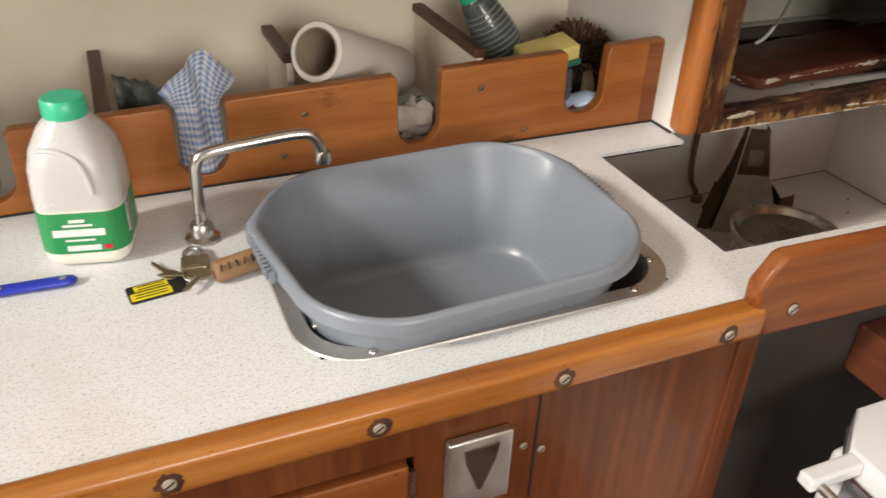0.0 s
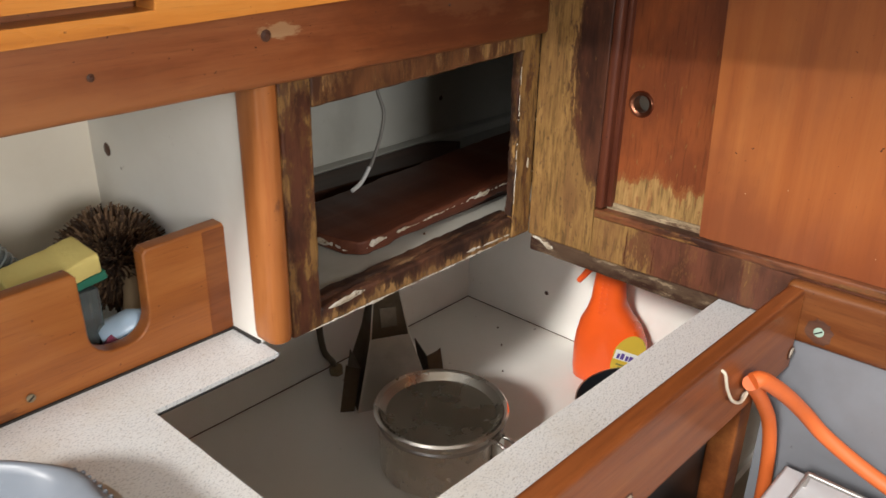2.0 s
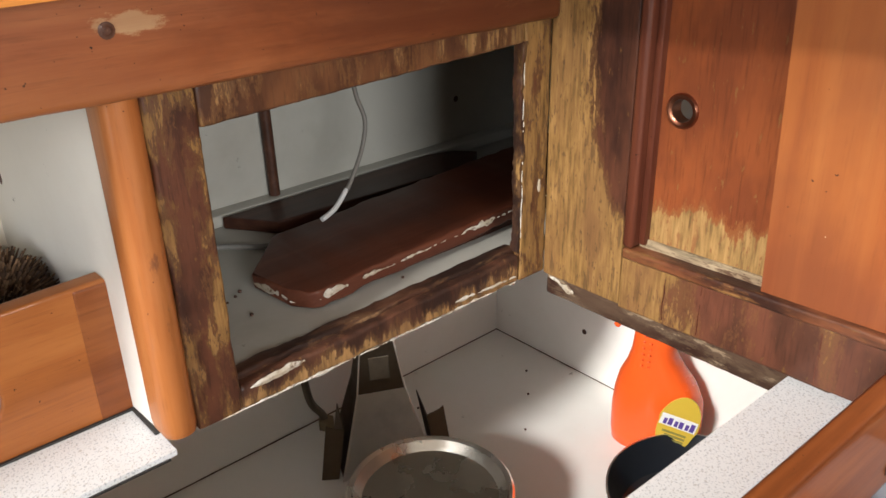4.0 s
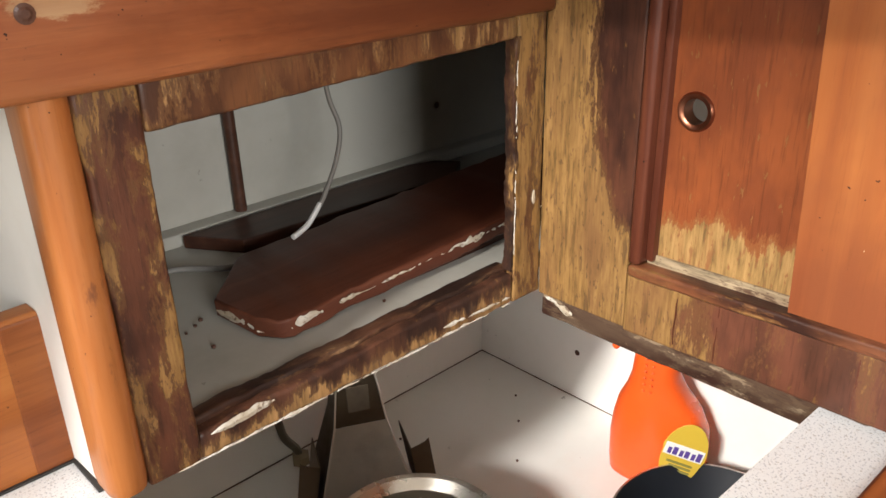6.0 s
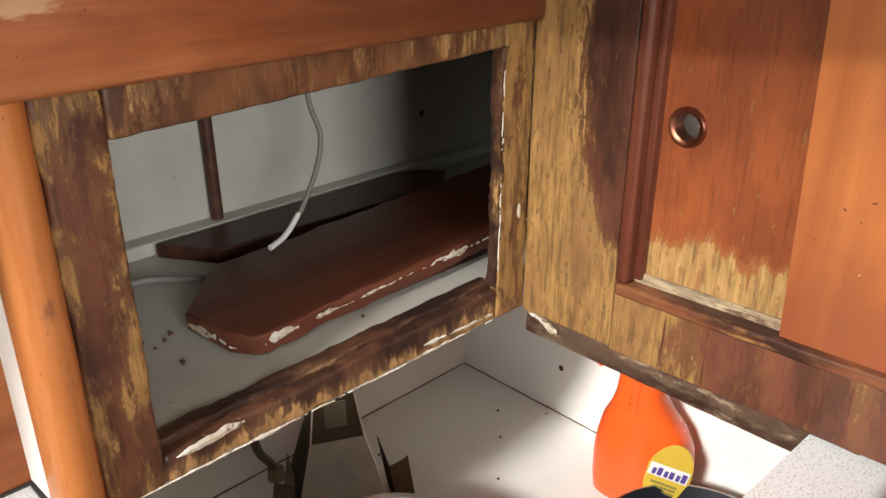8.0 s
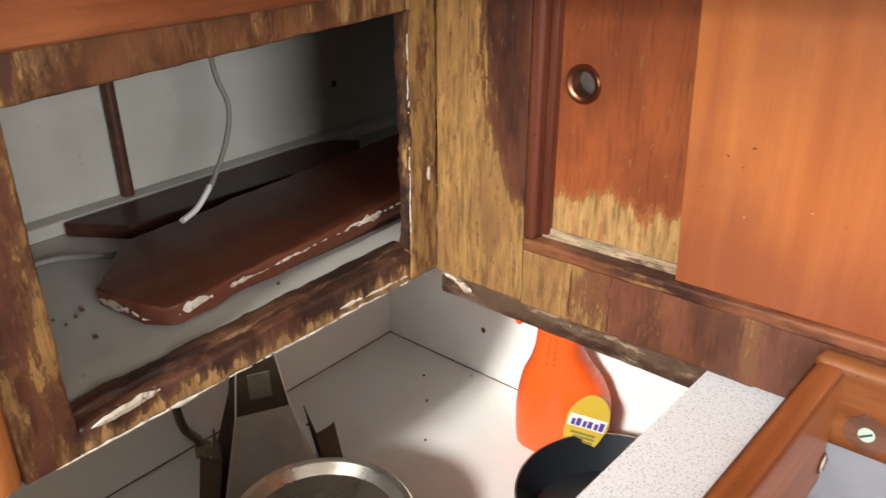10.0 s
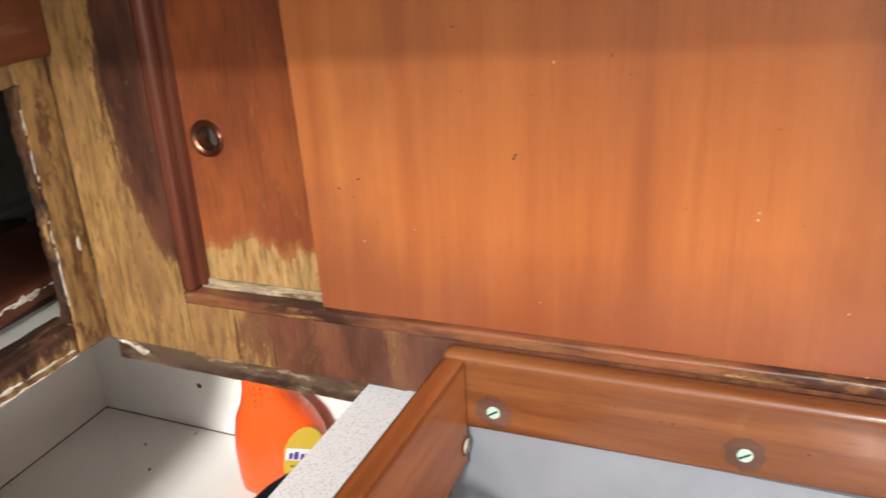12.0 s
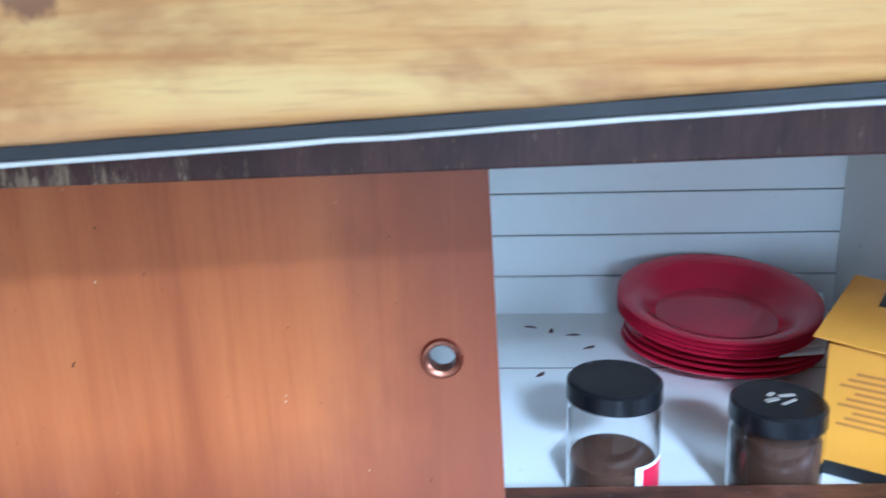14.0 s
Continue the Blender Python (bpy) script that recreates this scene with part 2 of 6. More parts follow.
def pine():
    """Old yellow pine with orange streaks, a rosy lower edge, bruises and a few knots; the grain runs along y."""
    a = Mat("pale_pine_beam", rough=0.42, coat=0.2, spec=0.3)
    wave = a.noise(9.0, (1.0, 0.12, 1.0), 6.0, 0.62, 0.5)
    streak = a.noise(60.0, (1.0, 0.05, 1.0), 5.0, 0.65, 0.4, (3, 1, 4))
    fine = a.noise(330.0, (1.0, 0.06, 1.0), 3.0, 0.65)
    cloud = a.noise(11.0, (1.0, 0.5, 1.0), 5.0, 0.65, 0.2, (6, 2, 1))
    f = a.math("ADD", a.math("MULTIPLY", wave, 0.55), a.math("MULTIPLY", streak, 0.5))
    c = a.ramp(f, (0.38, (0.2, 0.07, 0.018)), (0.47, (0.4, 0.175, 0.04)), (0.56, (0.53, 0.285, 0.075)), (0.68, (0.62, 0.4, 0.13)))
    edge = a.math("ADD", a.math("MULTIPLY", a.math("SUBTRACT", 1.305, a.axis(2)), 16.0), a.math("MULTIPLY", cloud, 0.9))
    c = a.mix(a.math("MULTIPLY", a.step(edge, 0.35, 0.95), 0.5), c, (0.38, 0.17, 0.085))
    c = a.mix(a.math("MULTIPLY", a.step(cloud, 0.5, 0.66), 0.65), c, (0.3, 0.125, 0.035))
    bruise = a.noise(24.0, (1, 0.6, 1), 4.0, 0.6, 0.0, (9, 3, 5))
    c = a.mix(a.math("MULTIPLY", a.step(bruise, 0.66, 0.72), 0.7), c, (0.14, 0.05, 0.022))
    c = a.mix(a.math("MULTIPLY", a.step(fine, 0.52, 0.7), 0.25), c, (0.25, 0.1, 0.03))
    for ky, kz, r in ((0.395, 1.345, 0.014), (0.445, 1.307, 0.006), (0.1, 1.36, 0.009)):
        dy = a.math("DIVIDE", a.math("SUBTRACT", a.axis(1), ky), r)
        dz = a.math("DIVIDE", a.math("SUBTRACT", a.axis(2), kz), r * 0.8)
        d = a.math("SQRT", a.math("ADD", a.math("MULTIPLY", dy, dy), a.math("MULTIPLY", dz, dz)))
        d = a.math("MULTIPLY_ADD", a.math("SUBTRACT", a.noise(120.0, (1, 1, 1), 3.0), 0.5), 0.9, d)
        c = a.mix(a.math("MULTIPLY", a.math("SUBTRACT", 1.0, a.step(d, 0.6, 1.1)), 0.75), c, (0.11, 0.04, 0.02))
    a.colour(c)
    a.rough(a.ramp(cloud, (0.3, (0.34,) * 3), (0.7, (0.55,) * 3)))
    return a.bump(a.math("ADD", streak, fine), 0.25, 0.0007).m


PINE = pine()


def door_ply():
    """Orange ply, darkened by hands round the finger ring and darker towards its foot, with pale flecks."""
    a = Mat("sliding_door_ply", rough=0.4, coat=0.12, spec=0.3)
    g = a.noise(38.0, grain(2), 6.0, 0.6, 0.3)
    band = a.noise(11.0, (1.0, 1.0, 0.07), 4.0, 0.55, 0.1, (2.0, 0.3, 0.0))
    cloud = a.noise(6.0, (1, 1, 0.6), 5.0, 0.6)
    fine = a.noise(420.0, grain(2), 3.0, 0.7)
    f = a.math("ADD", a.math("MULTIPLY", g, 0.4), a.math("MULTIPLY", band, 0.6))
    c = a.ramp(f, (0.36, (0.25, 0.068, 0.019)), (0.5, (0.335, 0.1, 0.026)), (0.66, (0.41, 0.14, 0.038)))
    hand = a.math("ADD", a.math("MULTIPLY", a.math("SUBTRACT", 0.335, a.axis(1)), 4.0), a.math("MULTIPLY", cloud, 0.9))
    foot = a.math("ADD", a.math("MULTIPLY", a.math("SUBTRACT", 1.055, a.axis(2)), 6.0), a.math("MULTIPLY", cloud, 0.8))
    c = a.mix(a.math("MULTIPLY", a.step(hand, 0.35, 0.85), 0.8), c, (0.165, 0.048, 0.022))
    c = a.mix(a.math("MULTIPLY", a.step(foot, 0.3, 0.9), 0.8), c, (0.175, 0.046, 0.018))
    c = a.mix(a.math("MULTIPLY", a.step(cloud, 0.5, 0.68), 0.45), c, (0.19, 0.057, 0.02))
    c = a.mix(a.math("MULTIPLY", a.step(fine, 0.52, 0.72), 0.16), c, (0.11, 0.034, 0.01))
    streak = a.noise(34.0, (1, 1, 0.03), 5.0, 0.65, 0.0, (4, 9, 2))
    c = a.mix(a.math("MULTIPLY", a.step(streak, 0.55, 0.7), 0.24), c, (0.17, 0.045, 0.015))
    c = a.mix(a.math("MULTIPLY", a.step(streak, 0.46, 0.34), 0.12), c, (0.46, 0.17, 0.05))
    fleck = a.noise(150.0, (1, 1, 0.6), 2.0, 0.5, 0.0, (5, 2, 8))
    c = a.mix(a.step(fleck, 0.775, 0.79), c, (0.55, 0.4, 0.28))
    dot = a.noise(170.0, (1, 1, 1), 2.0, 0.5, 0.0, (1, 7, 3))
    c = a.mix(a.step(dot, 0.765, 0.785), c, (0.08, 0.025, 0.01))
    a.colour(c)
    a.rough(a.ramp(cloud, (0.3, (0.32,) * 3), (0.75, (0.55,) * 3)))
    return a.bump(a.math("ADD", g, fine), 0.15, 0.0005).m


SLIDER_WOOD = door_ply()
DARK_TRIM = varnish("dark_mahogany", 2, (0.05, 0.014, 0.008), (0.09, 0.025, 0.013), (0.15, 0.045, 0.02), coat=0.1)
CAP_WOOD = varnish("dark_capping", 1, (0.045, 0.02, 0.012), (0.08, 0.034, 0.02), (0.14, 0.065, 0.04), rough=0.5, coat=0.1)
BLOCK_WOOD = varnish("red_brown_block", 1, (0.075, 0.021, 0.011), (0.115, 0.034, 0.017), (0.155, 0.05, 0.025), rough=0.45, wear=0.06, bare=(0.05, 0.02, 0.013))
CREAM = paint("cream_paint", (0.8, 0.725, 0.6), (0.56, 0.47, 0.34))
WHITE = paint("white_paint", (0.84, 0.825, 0.77), (0.6, 0.55, 0.46), amount=0.2)
GREY_PAINT = paint("pale_grey_board", (0.2, 0.21, 0.23), (0.12, 0.12, 0.125), amount=0.4)
# Stained white for the cupboard inside, greyed so the colour carries its shade.
SHADED_WHITE = paint("shade_greyed_white_paint", (0.46, 0.45, 0.395), (0.26, 0.235, 0.18), amount=0.45)
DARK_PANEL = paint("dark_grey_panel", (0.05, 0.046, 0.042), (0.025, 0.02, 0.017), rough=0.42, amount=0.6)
STEEL = metal("stainless", (0.55, 0.53, 0.5), 0.27, 0.3)
SINK_STEEL = metal("dull_sink_steel", (0.58, 0.565, 0.54), 0.45, 0.4)
CHROME = metal("chrome", (0.6, 0.58, 0.55), 0.2, 0.3)
OLD_STEEL = metal("tarnished_steel", (0.2, 0.17, 0.13), 0.34, 0.6)
BRASS = metal("tarnished_brass", (0.36, 0.3, 0.2), 0.38, 0.5)
SCREW = paint("painted_screw", (0.42, 0.36, 0.29), (0.2, 0.15, 0.1), rough=0.35, amount=0.7)
COPPER = metal("bronze_ring", (0.32, 0.13, 0.075), 0.27, 0.35)
BLACK = plastic("black", (0.012, 0.012, 0.013), 0.4)
SEALANT = plastic("black_sealant", (0.02, 0.018, 0.016), 0.6)
BOWL_GREY = plastic("grey_bowl_plastic", (0.2, 0.226, 0.262), 0.32)
MILK = plastic("milk_jug", (0.7, 0.7, 0.68), 0.3, sss=0.3)
MILK.node_tree.nodes["Principled BSDF"].inputs["Transmission Weight"].default_value = 0.22
MILK_LOW = plastic("milk_filled", (0.83, 0.8, 0.7), 0.28, sss=0.2)
GREEN = plastic("green_cap", (0.04, 0.48, 0.27), 0.35)
LABEL_GREEN = plastic("green_label", (0.015, 0.26, 0.08), 0.45)
LABEL_WHITE = plastic("white_print", (0.75, 0.75, 0.72), 0.5)
ORANGE = plastic("orange_bottle", (0.85, 0.11, 0.014), 0.27, sss=0.08)
HOSE = plastic("orange_gas_hose", (0.66, 0.14, 0.03), 0.45)
YELLOW = plastic("yellow_tag", (0.75, 0.62, 0.02), 0.4)
LABEL_GOLD = plastic("gold_label", (0.6, 0.41, 0.045), 0.4)
PURPLE = plastic("purple_print", (0.09, 0.05, 0.25), 0.5)
BLUE = plastic("blue_handle", (0.02, 0.04, 0.4), 0.3)
RED = plastic("red_plate", (0.52, 0.012, 0.045), 0.12, 0.02)
ENAMEL = plastic("white_enamel", (0.7, 0.72, 0.74), 0.18)
NONSTICK = plastic("nonstick_black", (0.012, 0.014, 0.018), 0.32)
BOX_YELLOW = plastic("amber_carton", (0.75, 0.34, 0.02), 0.5)
COFFEE = plastic("coffee_grounds", (0.032, 0.015, 0.008), 0.9, 0.9)
PICKLE = plastic("dark_preserve", (0.022, 0.01, 0.005), 0.5, 0.9)
for dull in (COFFEE, PICKLE):
    dull.node_tree.nodes["Principled BSDF"].inputs["Specular IOR Level"].default_value = 0.1
LID_BLACK = plastic("lid_black", (0.008, 0.008, 0.009), 0.22)
CLEAR = glass("clear_jar")


# ---- building helpers ----
def thing(name, base, label, category, group="", kind=""):
    ob = new(name)
    ob.empty_display_size = 0.02
    ob.location = base
    tagged(ob, label, category, group, kind)
    return ob


def part(name, bm, material, parent=None, label="", smooth=None):
    """Links a bmesh, built at its place in the world, as one mesh object under a thing or a part."""
    me = bpy.data.meshes.new(name)
    bm.normal_update()
    bm.to_mesh(me)
    bm.free()
    me.materials.append(material)
    if smooth is not None:
        for p in me.polygons:
            p.use_smooth = True
        me.set_sharp_from_angle(angle=radians(smooth))
    ob = new(name, me)
    if parent is not None:
        chain, top = Matrix.Identity(4), parent
        while top is not None:
            chain = Matrix.Translation(top.location) @ chain
            top = top.parent
        if parent.type == "EMPTY":
            ob.parent = parent
            ob.matrix_parent_inverse = chain.inverted()
        else:
            ob.parent = parent
    if label:
        tagged(ob, label)
    return ob


def setting(name, bm, material, label, category, smooth=None):
    return tagged(part(name, bm, material, None, "", smooth), label, category, kind="structure")


def merge(bm, other):
    me = bpy.data.meshes.new("tmp")
    other.to_mesh(me)
    other.free()
    bm.from_mesh(me)
    bpy.data.meshes.remove(me)


def box(x0, x1, y0, y1, z0, z1, bevel=0.002, seg=2, bm=None, m=None, wobble=0.0, cuts=0):
    b = bmesh.new()
    bmesh.ops.create_cube(b, size=1.0)
    for v in b.verts:
        v.co = Vector(((x0 + x1) / 2 + v.co.x * (x1 - x0), (y0 + y1) / 2 + v.co.y * (y1 - y0), (z0 + z1) / 2 + v.co.z * (z1 - z0)))
    if bevel:
        bmesh.ops.bevel(b, geom=list(b.edges), offset=min(bevel, 0.49 * min(x1 - x0, y1 - y0, z1 - z0)), segments=seg, profile=0.6, affect="EDGES", clamp_overlap=True)
    if cuts:
        size = (x1 - x0, y1 - y0, z1 - z0)
        k = size.index(max(size))
        lo = (x0, y0, z0)[k]
        for i in range(1, cuts):
            co, no = [0, 0, 0], [0, 0, 0]
            co[k], no[k] = lo + size[k] * i / cuts, 1
            bmesh.ops.bisect_plane(b, geom=list(b.verts) + list(b.edges) + list(b.faces), plane_co=co, plane_no=no)
    if wobble:
        for v in b.verts:
            v.co += noise.noise_vector(v.co * 45.0) * wobble + noise.noise_vector(v.co * 160.0) * wobble * 0.5
    if m is not None:
        b.transform(m)
    if bm is None:
        return b
    merge(bm, b)
    return bm


def plate(xs, ys, keep, z0, z1, m=None, bm=None):
    """A slab made of the cells (i, j) of a grid for which keep is true, with its side walls."""
    b = bmesh.new()
    verts = {}

    def v(i, j, k):
        if (i, j, k) not in verts:
            verts[i, j, k] = b.verts.new((xs[i], ys[j], (z0, z1)[k]))
        return verts[i, j, k]

    n, mm = len(xs) - 1, len(ys) - 1
    on = lambda i, j: 0 <= i < n and 0 <= j < mm and keep(i, j)
    for i in range(n):
        for j in range(mm):
            if not on(i, j):
                continue
            b.faces.new([v(i, j, 1), v(i + 1, j, 1), v(i + 1, j + 1, 1), v(i, j + 1, 1)])
            b.faces.new([v(i, j, 0), v(i, j + 1, 0), v(i + 1, j + 1, 0), v(i + 1, j, 0)])
            if not on(i - 1, j):
                b.faces.new([v(i, j, 0), v(i, j, 1), v(i, j + 1, 1), v(i, j + 1, 0)])
            if not on(i + 1, j):
                b.faces.new([v(i + 1, j, 0), v(i + 1, j + 1, 0), v(i + 1, j + 1, 1), v(i + 1, j, 1)])
            if not on(i, j - 1):
                b.faces.new([v(i, j, 0), v(i + 1, j, 0), v(i + 1, j, 1), v(i, j, 1)])
            if not on(i, j + 1):
                b.faces.new([v(i, j + 1, 0), v(i, j + 1, 1), v(i + 1, j + 1, 1), v(i + 1, j + 1, 0)])
    if m is not None:
        b.transform(m)
    if bm is None:
        return b
    merge(bm, b)
    return bm


def prism(outline, depth, m, bevel=0.0, seg=2):
    """A flat outline (x, y) given a thickness along z, then laid by m."""
    b = bmesh.new()
    low = [b.verts.new((x, y, 0)) for x, y in outline]
    face = b.faces.new(low)
    got = bmesh.ops.extrude_face_region(b, geom=[face])
    bmesh.ops.translate(b, vec=(0, 0, depth), verts=[g for g in got["geom"] if isinstance(g, bmesh.types.BMVert)])
    bmesh.ops.recalc_face_normals(b, faces=b.faces)
    if bevel:
        rim = [e for e in b.edges if abs(e.verts[0].co.z - e.verts[1].co.z) < 1e-6]
        bmesh.ops.bevel(b, geom=rim, offset=bevel, segments=seg, profile=0.6, affect="EDGES", clamp_overlap=True)
    b.transform(m)
    return b


def tube(points, radius, sides=14, bm=None, caps=True, smooth_steps=0):
    """A round bar along a line of points; radius may be a list."""
    pts = [Vector(p) for p in points]
    if smooth_steps:
        out = []
        for i in range(len(pts) - 1):
            p0, p1, p2, p3 = pts[max(i - 1, 0)], pts[i], pts[i + 1], pts[min(i + 2, len(pts) - 1)]
            for k in range(smooth_steps):
                t = k / smooth_steps
                out.append(0.5 * (2 * p1 + (p2 - p0) * t + (2 * p0 - 5 * p1 + 4 * p2 - p3) * t * t + (3 * p1 - p0 - 3 * p2 + p3) * t ** 3))
        pts = out + [pts[-1]]
    b = bmesh.new() if bm is None else bm
    rings, up = [], None
    for i, p in enumerate(pts):
        d = (pts[min(i + 1, len(pts) - 1)] - pts[max(i - 1, 0)]).normalized()
        if up is None:
            up = d.orthogonal().normalized()
        up = (up - d * up.dot(d)).normalized()
        side = d.cross(up)
        r = radius[i] if isinstance(radius, (list, tuple)) else radius
        rings.append([b.verts.new(p + (up * math.cos(a) + side * math.sin(a)) * r) for a in [2 * math.pi * k / sides for k in range(sides)]])
    for r0, r1 in zip(rings, rings[1:]):
        for k in range(sides):
            b.faces.new([r0[k], r0[(k + 1) % sides], r1[(k + 1) % sides], r1[k]])
    if caps:
        b.faces.new(list(reversed(rings[0])))
        b.faces.new(rings[-1])
    return b


def lathe(profile, m=None, sides=40, bm=None):
    """A turned body from (radius, height) pairs; laid by m."""
    b = bmesh.new()
    rings = []
    for r, z in profile:
        if r < 1e-6:
            rings.append([b.verts.new((0, 0, z))])
        else:
            rings.append([b.verts.new((r * math.cos(a), r * math.sin(a), z)) for a in [2 * math.pi * k / sides for k in range(sides)]])
    for r0, r1 in zip(rings, rings[1:]):
        for k in range(sides):
            q = [r0[k % len(r0)], r0[(k + 1) % len(r0)], r1[(k + 1) % len(r1)], r1[k % len(r1)]]
            q = list(dict.fromkeys(q))
            if len(q) > 2:
                b.faces.new(q)
    bmesh.ops.recalc_face_normals(b, faces=b.faces)
    if m is not None:
        b.transform(m)
    if bm is None:
        return b
    merge(bm, b)
    return bm


def rounded(w, d, r, n=8):
    """The outline of a rounded rectangle about the origin."""
    out = []
    for cx, cy, a0 in ((w / 2 - r, d / 2 - r, 0), (-w / 2 + r, d / 2 - r, 90), (-w / 2 + r, -d / 2 + r, 180), (w / 2 - r, -d / 2 + r, 270)):
        out += [(cx + r * math.cos(radians(a0 + 90 * k / n)), cy + r * math.sin(radians(a0 + 90 * k / n))) for k in range(n + 1)]
    return out


def loft(rings, m=None, close_first=True, close_last=True, bm=None):
    """Skin over rings of equal counts of (x, y, z)."""
    b = bmesh.new()
    vs = [[b.verts.new(p) for p in ring] for ring in rings]
    n = len(vs[0])
    for r0, r1 in zip(vs, vs[1:]):
        for k in range(n):
            b.faces.new([r0[k], r0[(k + 1) % n], r1[(k + 1) % n], r1[k]])
    if close_first:
        b.faces.new(list(reversed(vs[0])))
    if close_last:
        b.faces.new(vs[-1])
    bmesh.ops.recalc_face_normals(b, faces=b.faces)
    if m is not None:
        b.transform(m)
    if bm is None:
        return b
    merge(bm, b)
    return bm


# poses that lay a flat outline upright: facing -y, and facing -x
def on_y(y):
    return Matrix(((1, 0, 0, 0), (0, 0, 1, y), (0, 1, 0, 0), (0, 0, 0, 1)))


def on_x(x):
    return Matrix(((0, 0, 1, x), (1, 0, 0, 0), (0, 1, 0, 0), (0, 0, 0, 1)))


def screw_head(name, at, facing, r, parent, material=SCREW, stain=True):
    """A slotted screw in its counterbore; facing is the outward axis."""
    m = Vector(facing).to_track_quat("Z", "Y").to_matrix().to_4x4()
    m = Matrix.Translation(at) @ m @ pose(0, 0, 0, 0, 0, 35)
    if stain:
        w = 1.0 if stain is True else stain
        ring = lathe([(0.0, 0.0), (r * 1.3 * w, 0.0), (r * 1.32 * w, 0.0003), (r * 1.1, 0.0008), (0, 0.0008)], None, 30)
        for v in ring.verts:
            if math.hypot(v.co.x, v.co.y) > r * 1.2:
                s = 1.0 + 0.28 * noise.noise(Vector((v.co.x * 260 + at[0] * 90, v.co.y * 260 + at[1] * 90, 2.0)))
                v.co.x, v.co.y = v.co.x * s, v.co.y * s
        ring.transform(m)
        part("counterbore", ring, CAP_WOOD, parent, "dark stained screw recess")
    b = lathe([(0.0, 0.0005), (r, 0.0005), (r * 0.93, 0.0016), (0, 0.0021)], m, 18)
    part(name, b, material, parent, smooth=40)
    slot = box(-r * 0.8, r * 0.8, -r * 0.13, r * 0.13, 0.0018, 0.0024, 0, m=m)
    part("slot", slot, SEALANT, parent)


# ---- the shell of the cabin ----
setting("floor", box(-1.6, 1.67, -1.3, 0.62, -0.04, 0.0, 0), BLOCK_WOOD, "dark brown wooden cabin sole", "floor")
setting("wall_west", plate([-1.3, -0.65, 0.86, 1.3], [-0.04, 1.25, 2.04], lambda i, j: not (i == 1 and j == 1), 0, 0.05, on_x(-1.65)), CREAM, "cream painted bulkhead with an open companionway", "wall")
setting("wall_south", plate([-1.65, -0.28, 0.68, 1.72], [-0.04, 1.2, 1.8, 2.04], lambda i, j: not (i == 1 and j == 1), 0, 0.05, on_y(-1.35)), CREAM, "cream painted cabin side with an open window", "wall")
setting("wall_east", box(1.67, 1.72, -1.3, 1.3, -0.04, 2.04, 0), CREAM, "cream painted bulkhead", "wall")
setting("wall_north", box(-1.65, 1.72, 1.21, 1.26, -0.04, 2.04, 0), CREAM, "cream painted hull lining", "wall")
setting("ceiling", plate([-1.65, -0.28, 1.72], [-1.35, -0.65, 0.86, 1.26], lambda i, j: not (i == 0 and j == 1), 1.99, 2.04), WHITE, "white cabin ceiling with an open companionway hatch", "ceiling")
setting("upper_locker", box(-1.6, 1.1, 0.9, 1.21, 1.225, 1.99, 0), CREAM, "closed cream locker front above the rail", "wall")

# ---- galley worktop and its fronts ----
TOP = 0.90
WX = [-1.55, 0.14, 0.486, 0.572, 0.7035, 1.135]
WY = [0.574, 0.5745, 0.625, 0.645, 0.866, 0.893, 1.20]


def worktop_cell(i, j):
    if i == 1 and 2 <= j <= 3:
        return False
    if i <= 2:
        return True
    if i == 3:
        return j == 5
    return False


worktop = thing("worktop", (0.2, 0.75, TOP), "white speckled laminate galley worktop with a cut-out", "worktop", kind="structure")
part("slab", plate(WX, WY, worktop_cell, TOP - 0.0045, TOP), LAMINATE, worktop)
part("strip", prism([(0.572, 0.5665), (1.084, 0.5575), (1.135, 0.5575), (1.135, 0.6335), (0.572, 0.648)], 0.006, pose(0, 0, TOP - 0.006)), LAMINATE, worktop)
lip = box(0.572, 0.698, 0.8915, 0.8945, TOP - 0.0062, TOP - 0.0044, 0.0004)
box(0.5695, 0.5735, 0.643, 0.893, TOP - 0.0062, TOP - 0.0044, 0.0004, bm=lip)
part("dark_edge", lip, SEALANT, worktop, "dark dirty edge of the cut-out")

trim = thing("worktop_trim", (0.0, 0.56, 0.88), "golden varnished wooden edge trim with slotted screws", "trim", kind="structure")
part("rail", box(-1.55, 0.546, 0.550, 0.576, 0.868, TOP + 0.0025, 0.009, 4, wobble=0.0006, cuts=60), TRIM_WOOD, trim, smooth=40)
for x in (0.009, 0.165, 0.329, 0.502):
    screw_head("screw", (x, 0.5502, 0.8835), (0, -1, 0), 0.0052, trim, SCREW, 1.5)
for x in (-0.09, 0.075, 0.24, 0.415):
    screw_head("pin", (x, 0.5745, 0.858), (0, -1, 0), 0.0035, trim, BRASS, False)

front = thing("sink_cabinet", (0.0, 0.58, 0.1), "red-brown varnished sink cabinet under the worktop", "cabinet")
part("body", plate([-1.55, -0.5, 0.205, 0.326, 0.568], [0.05, 0.62, 0.812, 0.87], lambda i, j: not (i == 1 and j == 1), 0, 0.018, on_y(0.577)), FRONT_WOOD, front)
door = part("drawer_front", box(-0.495, 0.199, 0.571, 0.588, 0.625, 0.806, 0.004, 3), FIDDLE_DARK, front)
part("cavity", box(-0.49, 0.2, 0.6, 0.61, 0.61, 0.82, 0), BLACK, front)
part("side_panel", box(0.556, 0.572, 0.597, 0.9, 0.05, 0.869, 0.001), DARK_PANEL, front, "dark grey side panel")
